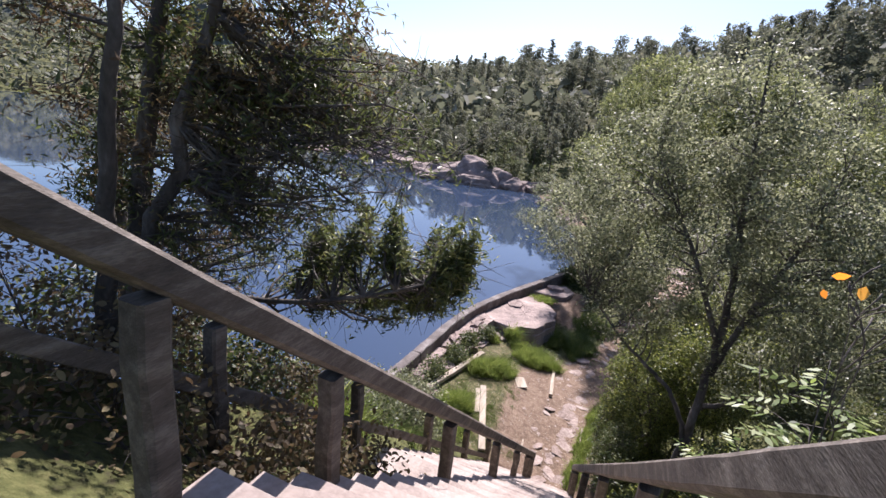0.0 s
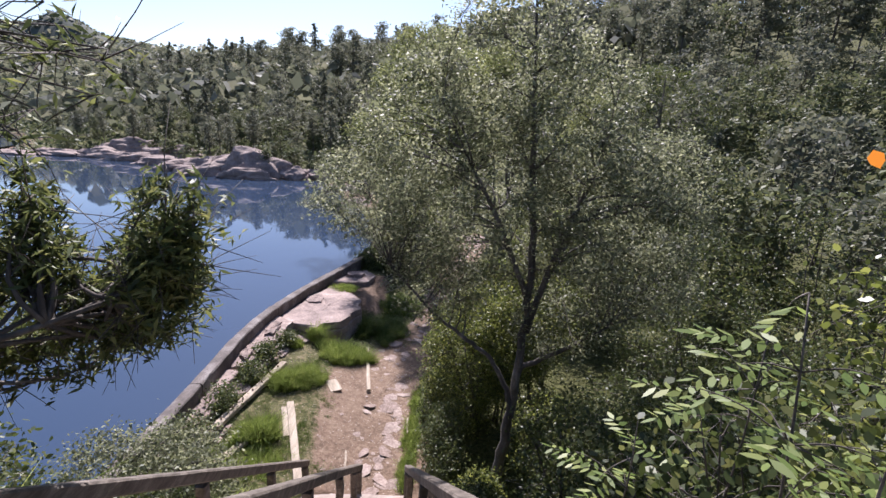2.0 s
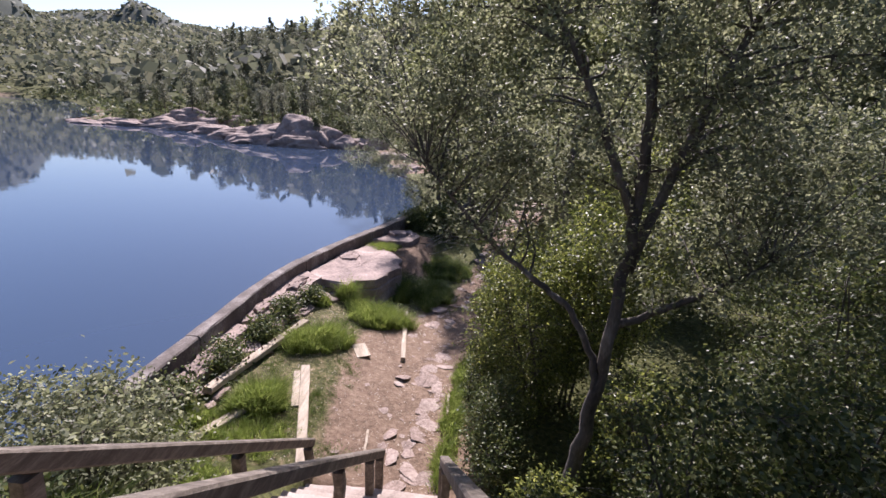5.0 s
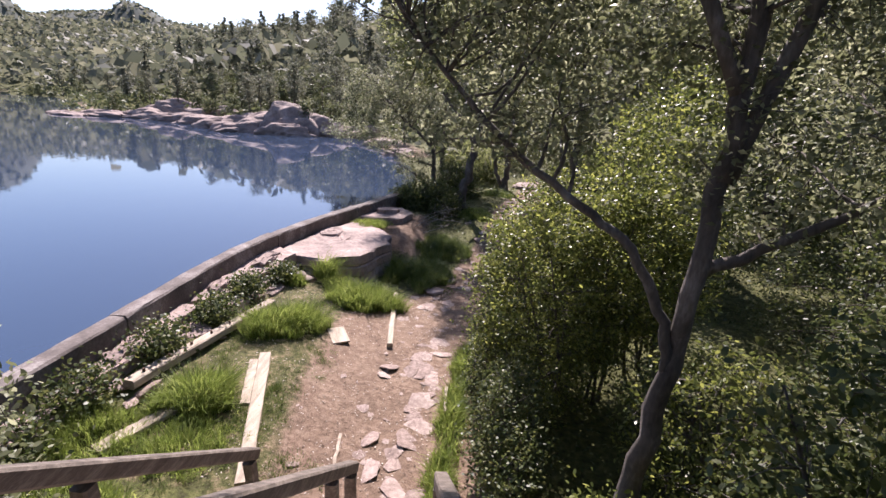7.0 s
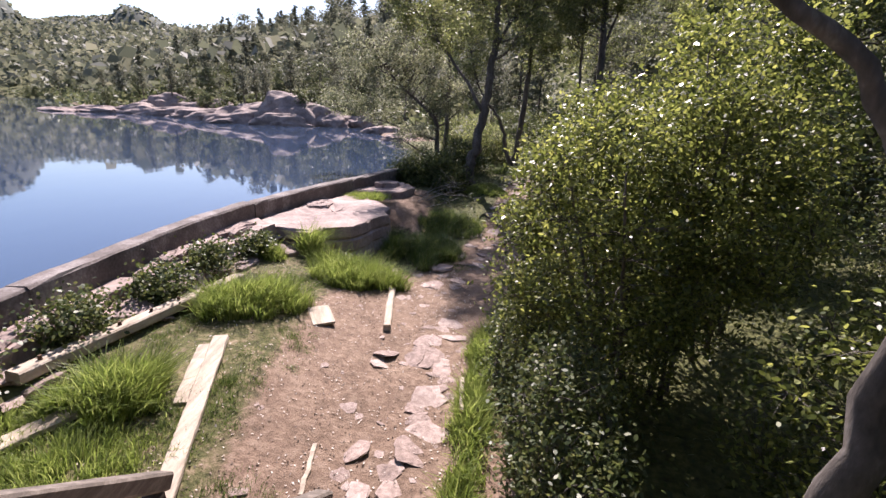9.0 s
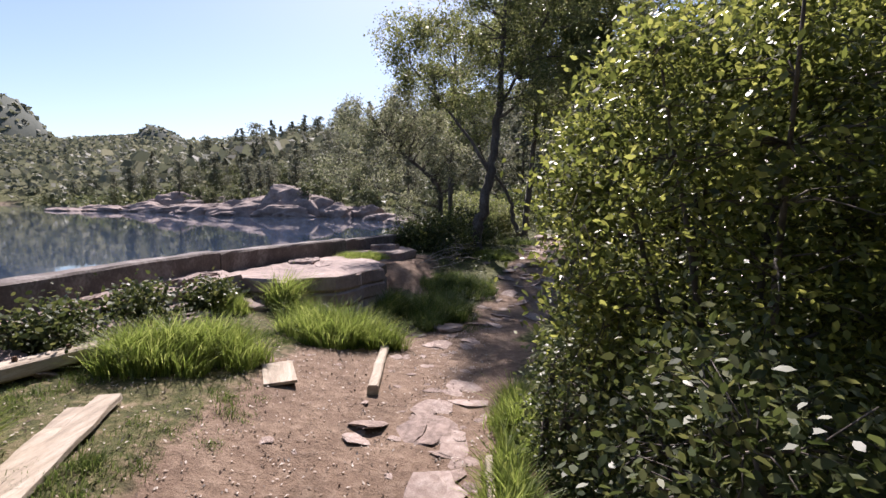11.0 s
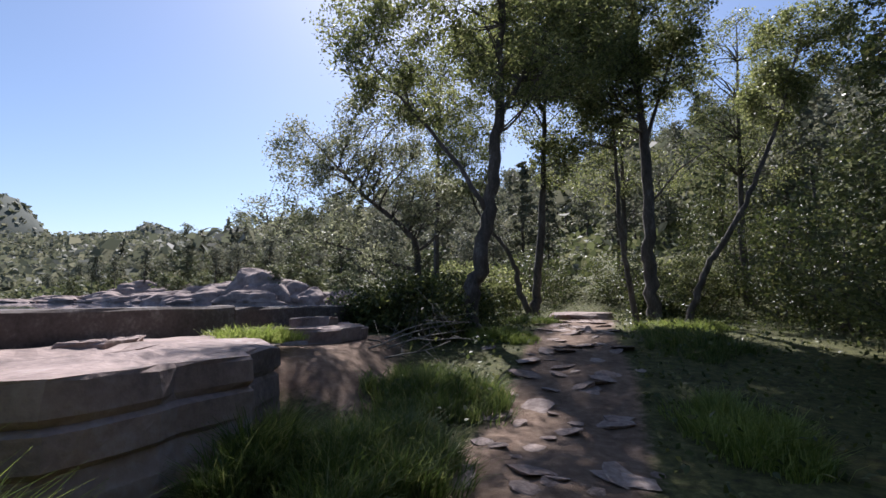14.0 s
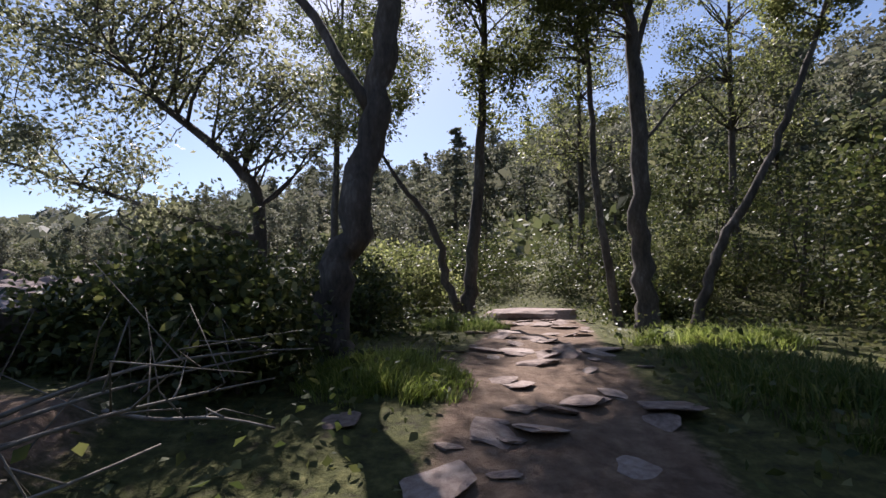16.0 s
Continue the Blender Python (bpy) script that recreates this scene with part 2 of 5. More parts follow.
class Tubes:
    def __init__(self):
        self.v, self.f, self.n = [], [], 0

    def add(self, points, radii, sides=5, wob=0.0, rng=RNG):
        v, f = tube(points, radii, sides, wob, rng)
        self.v.append(v)
        self.f += [tuple(i + self.n for i in q) for q in f]
        self.n += len(v)

    def mesh(self, name, material):
        return mesh_of(name, np.concatenate(self.v), self.f, material, True)


def bent(a, b, rng, bend=0.12, n=6, sag=0.0):
    """A wandering line from a to b."""
    a, b = np.asarray(a, float), np.asarray(b, float)
    t = np.linspace(0, 1, n)[:, None]
    L = np.linalg.norm(b - a)
    off = rng.normal(0, bend * L, (2, 3))
    return a + (b - a) * t + np.sin(np.pi * t) * off[0] * 0.6 + np.sin(2 * np.pi * t) * off[1] * 0.35 + np.array([0, 0, sag * L]) * np.sin(np.pi * t)


def leaves(centres, size, rng, slim=0.55, droop=0.25, flat=0.5):
    """One folded quad a leaf at each centre."""
    C = np.asarray(centres, float)
    n = len(C)
    ax = rng.normal(size=(n, 3))
    ax[:, 2] = ax[:, 2] * 0.7 - droop
    ax /= np.linalg.norm(ax, axis=1)[:, None]
    up = rng.normal(size=(n, 3)) + np.array([0, 0, flat * 2])
    sd_ = np.cross(ax, up)
    sd_ /= np.linalg.norm(sd_, axis=1)[:, None] + 1e-9
    nr = np.cross(sd_, ax)
    s = (size * rng.uniform(0.65, 1.3, n))[:, None]
    a = C - ax * s * 0.5
    b = C + sd_ * s * slim * 0.5 + nr * s * 0.10 - ax * s * 0.05
    c = C + ax * s * 0.5
    d = C - sd_ * s * slim * 0.5 + nr * s * 0.10 - ax * s * 0.05
    return np.stack([a, b, c, d], 1)


def leaves6(centres, size, rng, slim=0.55, droop=0.25, flat=0.5):
    """Pointed oval leaves with six corners, slightly curled."""
    Q = leaves(centres, size, rng, slim, droop, flat)
    a, b, c, d = (Q[:, k] for k in range(4))
    s, k = (b - d), (c - a)
    nrm = np.cross(s, k)
    nrm /= np.linalg.norm(nrm, axis=1)[:, None] + 1e-9
    L = np.linalg.norm(k, axis=1)[:, None]
    mid = (a + c) / 2
    tip = c - nrm * L * 0.12
    return np.stack([a, mid - k * 0.18 + s * 0.46, mid + k * 0.18 + s * 0.38, tip, mid + k * 0.18 - s * 0.38, mid - k * 0.18 - s * 0.46], 1)


def in_balls(balls, n, rng, shell=0.55):
    """Points in a union of ellipsoids (x, y, z, rx, ry, rz), thicker towards the skin."""
    w = np.array([b[3] * b[4] * b[5] for b in balls]) ** 0.8
    pick = rng.choice(len(balls), n, p=w / w.sum())
    d = rng.normal(size=(n, 3))
    d /= np.linalg.norm(d, axis=1)[:, None]
    r = rng.uniform(0, 1, n) ** (1 / 3) * (1 - shell) + shell * rng.uniform(0.75, 1.0, n)
    B = np.array(balls)[pick]
    return B[:, :3] + d * r[:, None] * B[:, 3:6]


def broad_tree(name, trunks, balls, n_limbs, n_twigs, n_leaves, leaf, leaf_m, bark, label, category="tree", seed=1, spread=0.17, slim=0.55, parts=("trunk", "crown"), group="", limb_r=0.5, low=0.3, droop=0.25, loc=None, shape=leaves):
    """Trunks (lists of (x, y, z, r)), limbs and twigs that reach into the ellipsoids, and leaves round the twigs."""
    rng = np.random.RandomState(seed)
    base = np.array(trunks[0][0][:3] if loc is None else loc, float)
    th = thing(name, tuple(base), label, category, group)
    wood, tw = Tubes(), Tubes()
    nodes, nrad = [], []
    for tr in trunks:
        T = np.array(tr, float)
        s = np.linspace(0, len(T) - 1, 5 * (len(T) - 1) + 1)
        P = np.stack([np.interp(s, range(len(T)), T[:, k]) for k in range(4)], 1)
        sm = P.copy()
        sm[1:-1] = (P[:-2] + 2 * P[1:-1] + P[2:]) / 4
        P = sm
        P[1:-1, :3] += rng.normal(0, 0.25, (len(P) - 2, 3)) * P[1:-1, 3:4]
        P[0, 3] *= 1.35
        wood.add(P[:, :3] - base, P[:, 3], 9, 0.10, rng)
        k0 = int(low * len(P))
        nodes.append(P[k0:, :3])
        nrad.append(P[k0:, 3])
    nodes, nrad = np.concatenate(nodes), np.concatenate(nrad)
    tips = in_balls(balls, n_limbs, rng, 0.3)
    lim_pts, lim_r = [nodes], [nrad]
    for q in tips:
        d = np.linalg.norm((nodes - q) * np.array([1, 1, 1.0]), axis=1) + 1.2 * np.maximum(0, nodes[:, 2] - q[2] + 0.2)
        k = int(np.argmin(d + rng.uniform(0, 0.5, len(d))))
        L = bent(nodes[k], q, rng, 0.09, 7, 0.06)
        r0 = min(nrad[k] * 0.6, limb_r * 0.022 * np.linalg.norm(q - nodes[k]) + 0.008)
        R = np.linspace(r0, 0.005, 7)
        wood.add(L - base, R, 5, 0.05, rng)
        lim_pts.append(L[2:])
        lim_r.append(R[2:])
    lp, lr = np.concatenate(lim_pts), np.concatenate(lim_r)
    ends = in_balls(balls, n_twigs, rng, 0.55)
    spots = []
    for q in ends:
        d = np.linalg.norm(lp - q, axis=1)
        k = int(np.argmin(d))
        L = bent(lp[k], q, rng, 0.10, 5, 0.04)
        tw.add(L - base, np.linspace(min(lr[k] * 0.7, 0.009), 0.0025, 5), 3, 0, rng)
        spots.append(L[1:])
    spots = np.concatenate(spots)
    C = spots[rng.randint(0, len(spots), n_leaves)] + rng.normal(0, spread, (n_leaves, 3)) * np.array([1, 1, 0.8])
    part(parts[0], wood.mesh("trunk", bark), th)
    tagged(part("brushwood", tw.mesh("brushwood", bark), th), kind="stuff")
    part(parts[1], quads_mesh("crown", shape(C - base, leaf, rng, slim, droop), leaf_m), th)
    return th


# ---- land form ----
STAIR_Y, SLOPE, WATER_Z = -2.5, 0.757, 0.74
SHORE = np.array([(-8.6, -11), (-6.6, -7.5), (-5.3, -5.2), (-4.97, -3.2), (-4.9, -1.7), (-4.85, 0.3), (-4.88, 2.5), (-4.66, 4.3), (-4.3, 5.9), (-3.76, 7.6), (-3.26, 9.2), (-2.8, 10.6), (-2.4, 12.2), (-2.6, 17), (-3.4, 21), (-5.2, 26), (-8, 33), (-10.2, 38.6), (-13, 38.6), (-16.2, 37.2), (-19.6, 37.6), (-26.8, 42.6), (-29.5, 46), (-38, 50.6), (-49.8, 48.4), (-55, 53), (-60, 66), (-80, 86), (-100, 106), (-124, 112), (-150, 118), (-190, 110), (-200, 20), (-150, -60), (-40, -45), (-16, -22)], float)


def lake_dist(x, y):
    """Distance to the shore, minus inside the lake."""
    p = np.stack([x, y], -1)
    a, b = SHORE, np.roll(SHORE, -1, 0)
    best = np.full(x.shape, 1e9)
    inside = np.zeros(x.shape, bool)
    for (ax, ay), (bx, by) in zip(a, b):
        ab = np.array([bx - ax, by - ay])
        t = np.clip(((p - (ax, ay)) @ ab) / (ab @ ab), 0, 1)
        best = np.minimum(best, np.hypot(p[..., 0] - ax - t * ab[0], p[..., 1] - ay - t * ab[1]))
        cond = (ay > y) != (by > y)
        inside ^= cond & (x < (bx - ax) * (y - ay) / (by - ay + 1e-12) + ax)
    return np.where(inside, -best, best)


def sstep(v, a, b):
    t = np.clip((v - a) / (b - a), 0, 1)
    return t * t * (3 - 2 * t)


def waves(x, y, s, seed):
    r = np.random.RandomState(seed)
    out = np.zeros_like(x)
    for k in range(6):
        a = r.uniform(0, 6.28)
        f = 2 * np.pi / s * r.uniform(0.6, 1.9)
        out += np.sin((x * np.cos(a) + y * np.sin(a)) * f + r.uniform(0, 6.28)) / 6
    return out


def ground_z(x, y):
    x, y = np.asarray(x, float), np.asarray(y, float)
    d = lake_dist(x, y)
    hill = SLOPE * np.maximum(0, STAIR_Y - 0.15 - y - 0.95 * np.maximum(0, -x - 2.2) - 0.55 * np.maximum(0, x - 1.6))
    hill = np.minimum(hill, 6.7 + 0.06 * np.maximum(0, -12 - y))
    on_stair = sstep(x, -2.2, -1.8) * (1 - sstep(x, 0.9, 1.4))
    rise_w = 0.33 * sstep(-x, 0.4, 2.9) * (1 - 0.8 * sstep(y, 1.5, 4.0) * (1 - sstep(-x, 2.1, 3.1))) + 0.14 * sstep(-x, 2.8, 3.6) * sstep(y, 1.0, 3.0) * (1 - sstep(y, 6, 8)) + 0.1 * (1 - sstep(y, 0.0, 3.5)) - 0.08 * sstep(y, 2.5, 4.5) * (1 - sstep(y, 6, 8))
    yard = 0.04 * waves(x, y, 3.0, 3) + 0.04 * waves(x, y, 1.0, 4) * sstep(y, -2, 0)
    yard = yard * (1 - 0.7 * on_stair) + rise_w * (1 - sstep(-x, 8, 12)) * (1 - sstep(x, 5, 9))
    back = 0.55 * sstep(y, 6.5, 12) + np.clip(0.05 * (y - 17), 0, 4) + np.clip(0.16 * (x - 9), 0, 14)
    flat = 0.42 * sstep(-x, 0.9, 1.8) * sstep(y, 6.2, 7.6) * (1 - sstep(y, 9, 12)) * (1 - sstep(-x, 8, 12))
    bank = flat + (1 - sstep(d, 0.45, 1.3)) * (0.30 * sstep(y, -4.0, -1.0) + 0.22 * sstep(y, 2.0, 4.0)) * (1 - sstep(y, 8, 11))
    near = hill + yard + back * 1.0 + bank - 0.25 * on_stair * (hill > 0.02)
    shelf = (x > -7) & (y > -3) & (y < 11) & ((x < -3.2) | ((x < -0.9) & (y > 4)))
    near = np.where(shelf, np.minimum(near, 0.6), near)
    rise = WATER_Z + 0.25 * (1 - np.exp(-np.maximum(d, 0) / 1.5)) + np.clip(0.25 * (d - 5), 0, 25) + 0.5 * waves(x, y, 14, 8) * sstep(d, 1, 6) + np.clip(0.25 * (x - 6), 0, 6) * sstep(y, 32, 75)
    far = sstep(y, 17, 26)
    farl = np.maximum(far, sstep(-x, 14, 20) * 1.0)
    land = near * (1 - farl) + rise * farl
    leftbank = sstep(-x, 5.6, 8.0) * (y < 0)
    land = np.where((leftbank > 0) & (d > 0), np.maximum(land, WATER_Z + 0.25 * np.minimum(d, 4)), land)
    bed = WATER_Z - 0.25 - 0.5 * np.minimum(-d, 4)
    wallside = (x > -5.6) & (y > -4) & (y < 12) & (x < 0)
    under = np.where(wallside, np.minimum(bed, -0.2), bed)
    return np.where(d < 0, under, land)


def gz(x, y):
    return float(ground_z(np.array([x]), np.array([y]))[0])


PATHLINE = np.array([(-0.4, -2.5), (-0.8, 0), (-0.9, 2.2), (-0.3, 4.0), (0.6, 6.0), (1.3, 8.6), (1.9, 12), (2.9, 15.5), (3.4, 18)])


def path_dist(x, y):
    best = np.full(np.shape(x), 1e9)
    for (ax, ay), (bx, by) in zip(PATHLINE, PATHLINE[1:]):
        ab = np.array([bx - ax, by - ay])
        t = np.clip(((x - ax) * ab[0] + (y - ay) * ab[1]) / (ab @ ab), 0, 1)
        best = np.minimum(best, np.hypot(x - ax - t * ab[0], y - ay - t * ab[1]))
    return best


def axis_steps(lo, hi, step, far_lo, far_hi, grow=1.17):
    mid = list(np.arange(lo, hi + 1e-6, step))
    s, v = step, hi
    up = []
    while v < far_hi:
        s *= grow
        v += s
        up.append(v)
    s, v = step, lo
    dn = []
    while v > far_lo:
        s *= grow
        v -= s
        dn.append(v)
    return np.array(dn[::-1] + mid + up)


gx = axis_steps(-8, 10, 0.15, -2500, 2500, 1.09)
gy = axis_steps(-15, 20, 0.15, -1500, 3000, 1.09)
GX, GY = np.meshgrid(gx, gy)
GZ = ground_z(GX, GY)
nx, ny = len(gx), len(gy)
me = bpy.data.meshes.new("ground")
co = np.stack([GX, GY, GZ], -1).reshape(-1, 3)
me.vertices.add(len(co))
me.vertices.foreach_set("co", co.astype(np.float32).ravel())
idx = np.arange(nx * ny).reshape(ny, nx)
Q = np.stack([idx[:-1, :-1], idx[:-1, 1:], idx[1:, 1:], idx[1:, :-1]], -1).reshape(-1, 4)
me.loops.add(Q.size)
me.loops.foreach_set("vertex_index", Q.astype(np.int32).ravel())
me.polygons.add(len(Q))
me.polygons.foreach_set("loop_start", np.arange(0, Q.size, 4, dtype=np.int32))
me.polygons.foreach_set("use_smooth", np.ones(len(Q), bool))
me.materials.append(M_GROUND)
me.update(calc_edges=True)
pd = path_dist(GX, GY)
width = np.where(GY < 4.0, 1.15, 0.68)
worn = 1 - sstep(pd, width * 0.7, width * 1.5)
worn = np.maximum(worn, 0.36 * ((GX > -3.9) & (GX < 0.2) & (GY > -2.6) & (GY < 4.6)))
worn = np.maximum(worn, 0.7 * (1 - sstep(np.abs(lake_dist(GX, GY) - 1.0), 0.5, 3.0)) * (GY > 25))
worn = np.maximum(worn, 0.75 * sstep(-GX, 0.8, 1.4) * (1 - sstep(-GX, 5, 6)) * sstep(GY, 6.4, 7.2) * (1 - sstep(GY, 9.6, 10.6)))
at = me.attributes.new("worn", 'FLOAT', 'POINT')
at.data.foreach_set("value", worn.astype(np.float32).ravel())
tagged(new("ground", me), "reddish trodden earth, moss and leaf litter ground", "ground", kind="structure")

lake_poly = [(float(a), float(b), WATER_Z) for a, b in SHORE]
lake_me = mesh_of("water", lake_poly, [tuple(range(len(lake_poly)))], M_WATER)
tagged(new("water", lake_me), "still dark blue lake water reflecting the sky", "lake", kind="structure")

# ---- dam wall ----
WALL = np.array([(-5.2, -4.9), (-4.9, -3.2), (-4.85, -1.7), (-4.8, 0.3), (-4.83, 2.5), (-4.6, 4.3), (-4.25, 5.9), (-3.7, 7.6), (-3.2, 9.2), (-2.75, 10.6), (-2.3, 11.9)])
s_ = np.linspace(0, len(WALL) - 1, 49)
WP = np.stack([np.interp(s_, range(len(WALL)), WALL[:, k]) for k in range(2)], 1)
for _ in range(6):
    WP[1:-1] = (WP[:-2] + 2 * WP[1:-1] + WP[2:]) / 4
dam = thing("dam_wall", (float(WP[24, 0]), float(WP[24, 1]), 0), "low curved weathered concrete dam wall beside the lake", "wall", kind="structure")


def wall_piece(P, z0, z1, half, name, jitter):
    rng = np.random.RandomState(5)
    T = np.gradient(P, axis=0)
    N = np.stack([T[:, 1], -T[:, 0]], 1) / np.linalg.norm(T, axis=1)[:, None]
    prof = [(half, z0), (half * 0.98, z1 - 0.03), (half - 0.03, z1), (-half + 0.03, z1), (-half, z1 - 0.03), (-half, z0)]
    V = []
    for p, n in zip(P, N):
        for o, z in prof:
            q = p + n * (o + rng.normal(0, jitter))
            V.append((q[0] - dam.location.x, q[1] - dam.location.y, z + rng.normal(0, jitter)))
    k = len(prof)
    F = [(i * k + j, i * k + j + 1, (i + 1) * k + j + 1, (i + 1) * k + j) for i in range(len(P) - 1) for j in range(k - 1)]
    F += [tuple(range(k))[::-1], tuple((len(P) - 1) * k + j for j in range(k))]
    part(name, mesh_of(name, V, F, M_CONC), dam)


for k, (a, b) in enumerate(((0, 13), (13, 25), (25, 36), (36, 49))):
    q = WP[a:min(b + 1, 49)].copy()
    q[-1] = q[-1] + (q[-2] - q[-1]) * 0.012
    wall_piece(q, -0.4, (1.14, 1.15, 1.12, 1.09)[k], 0.15, "wall_section", 0.006)


# ---- rocks ----
def rock_mesh(name, sx, sy, sz, seed, material, sub=3, flat=0.0, rough=0.22):
    bm = bmesh.new()
    bmesh.ops.create_icosphere(bm, subdivisions=sub, radius=1)
    off = Vector((seed * 3.7, seed * 1.3, seed * 2.1))
    for v in bm.verts:
        p = v.co.copy()
        n = noise.noise(p * 1.1 + off) * rough * 1.6 + noise.noise(p * 2.7 + off) * rough * 0.7 + noise.noise(p * 6 + off) * rough * 0.25
        p = p * (1 + n)
        if flat and p.z > flat:
            p.z = flat + (p.z - flat) * 0.15
        v.co = Vector((p.x * sx, p.y * sy, p.z * sz))
    return bm_mesh(name, bm, material, False)


def rock(name, x, y, z, sx, sy, sz, seed, label, category="rock", material=M_ROCK, turn=0, group="", sub=3, flat=0.45, rough=0.22):
    ob = new(name, rock_mesh(name, sx, sy, sz, seed, material, sub, flat, rough))
    ob.location = (x, y, z)
    ob.rotation_euler = (0, 0, radians(turn))
    return tagged(ob, label, category, group)


def slab(name, outline, z0, z1, seed, label, tilt=(0.0, 0.0), step=0.22):
    """A bedrock slab: a bumpy top sheet with broken, steep sides."""
    rng = np.random.RandomState(seed)
    P = np.array(outline, float)
    c = P.mean(0)
    ring = []
    for a, b in zip(P, np.roll(P, -1, 0)):
        n = max(2, int(np.linalg.norm(b - a) / step))
        for t in np.arange(n) / n:
            ring.append(a + (b - a) * t + rng.normal(0, 0.045, 2))
    ring = np.array(ring)
    n = len(ring)
    V, F = [], []
    hh = z1 - z0
    levels = [(1.05, z0), (1.03, z0 + hh * 0.35), (1.0, z0 + hh * 0.5), (1.02, z0 + hh * 0.54), (1.015, z0 + hh * 0.72), (0.975, z0 + hh * 0.75), (1.0, z0 + hh * 0.8), (1.0, z1 - 0.03), (0.975, z1), (0.88, z1), (0.76, z1), (0.6, z1), (0.45, z1), (0.3, z1), (0.14, z1)]
    ledge = 1 + 0.03 * np.repeat(rng.normal(0, 1, len(ring) // 3 + 1), 3)[:len(ring)]
    for f, z in levels:
        for q, u in zip(ring, ledge):
            p = c + (q - c) * f * (u if f > 0.9 else 1) + rng.normal(0, 0.014, 2)
            zz = z + (0 if z < z1 - 0.05 else tilt[0] * (p[0] - c[0]) + tilt[1] * (p[1] - c[1]) + 0.05 * float(waves(np.array(p[0]), np.array(p[1]), 1.6, seed)) + rng.normal(0, 0.008))
            V.append((p[0] - c[0], p[1] - c[1], zz))
    m = len(levels)
    V.append((0, 0, z1))
    for k in range(m - 1):
        for i in range(n):
            F.append((k * n + i, k * n + (i + 1) % n, (k + 1) * n + (i + 1) % n, (k + 1) * n + i))
    F += [((m - 1) * n + i, (m - 1) * n + (i + 1) % n, m * n) for i in range(n)]
    ob = new(name, mesh_of(name, V, F, M_ROCK))
    ob.location = (c[0], c[1], 0)
    return tagged(ob, label, "rock", "bedrock beside the dam")


slab("rock_slab", [(-1.9, 5.75), (-1.95, 6.5), (-2.5, 7.4), (-3.35, 7.9), (-3.95, 6.2), (-4.42, 4.7), (-3.9, 4.15), (-3.04, 4.1), (-2.3, 4.35)], -0.25, 0.78, 11, "flat pinkish granite slab with a broken dark edge", (0.0, 0.0))
slab("rock_slab", [(-1.9, 8.6), (-1.7, 9.4), (-2.2, 10.0), (-3.0, 9.3), (-3.3, 8.4), (-2.5, 8.3)], -0.1, 0.80, 12, "small flat pinkish granite slab beside the dam wall")
slab("rock_slab", [(-3.75, 4.1), (-4.5, 4.6), (-4.68, 2.9), (-4.66, 1.2), (-4.3, 1.2), (-4.15, 2.4), (-3.85, 3.3)], -0.1, 0.80, 13, "sloping cracked granite ledge along the dam wall", (-0.04, 0.02))
slab("rock_slab", [(-4.35, 1.15), (-4.66, 1.1), (-4.7, -1.4), (-4.74, -3.0), (-4.35, -3.0), (-4.25, -1.2)], -0.1, 0.78, 14, "rough granite ledge with plants along the dam wall", (-0.04, 0.0))

# ---- stairs ----
RISE = 0.2
N_STEPS = 33
stairs = thing("stairs", (-0.9, STAIR_Y, 0), "long steep flight of weathered stone steps down to the lake yard", "stairs", kind="structure")


def right_edge(y):
    return float(np.interp(-y, [2.9, 6.5, 9.0, 11.0, 13.0], [0.26, 0.62, 0.86, 1.0, 1.08]))


for k in range(N_STEPS):
    y0 = STAIR_Y - k * RISE / SLOPE
    z1 = (k + 1) * RISE
    w0, w1 = (-1.68 if y0 > -8.0 else -0.76), right_edge(y0) + 0.02
    r = np.random.RandomState(100 + k)
    bm = bmesh.new()
    bmesh.ops.create_cube(bm, size=1)
    bmesh.ops.scale(bm, vec=((w1 - w0), RISE / SLOPE + 0.10, RISE * 0.95), verts=bm.verts)
    bmesh.ops.subdivide_edges(bm, edges=[e for e in bm.edges if abs((e.verts[0].co - e.verts[1].co).x) > 0.5], cuts=9)
    for v in bm.verts:
        v.co += Vector((0, r.normal(0, 0.012), r.normal(0, 0.006)))
    ob = part("step", bm_mesh("step", bm, M_STEP), stairs)
    ob.location = ((w0 + w1) / 2 + 0.9, y0 - RISE / SLOPE / 2 - STAIR_Y - 0.05, z1 - RISE * 0.475)


# ---- railings ----
def beam_mesh(name, a, b, w, h, material, seed=0, seg=7):
    """A squared timber from a to b, slightly uneven, with eased edges."""
    r = np.random.RandomState(seed)
    a, b = Vector(a), Vector(b)
    d = (b - a).normalized()
    side = d.cross(Vector((0, 0, 1)))
    side = Vector((1, 0, 0)) if side.length < 0.05 else side.normalized()
    up = side.cross(d).normalized()
    e = min(w, h) * 0.14
    prof = [(-w / 2 + e, -h / 2), (w / 2 - e, -h / 2), (w / 2, -h / 2 + e), (w / 2, h / 2 - e), (w / 2 - e, h / 2), (-w / 2 + e, h / 2), (-w / 2, h / 2 - e), (-w / 2, -h / 2 + e)]
    V, F = [], []
    for i in range(seg):
        p = a + (b - a) * i / (seg - 1) + side * r.normal(0, 0.004) + up * r.normal(0, 0.004)
        for x, z in prof:
            V.append(p + side * (x + r.normal(0, 0.0015)) + up * (z + r.normal(0, 0.0015)))
    for i in range(seg - 1):
        F += [(i * 8 + j, i * 8 + (j + 1) % 8, (i + 1) * 8 + (j + 1) % 8, (i + 1) * 8 + j) for j in range(8)]
    F += [tuple(reversed(range(8))), tuple((seg - 1) * 8 + j for j in range(8))]
    return mesh_of(name, V, F, material)


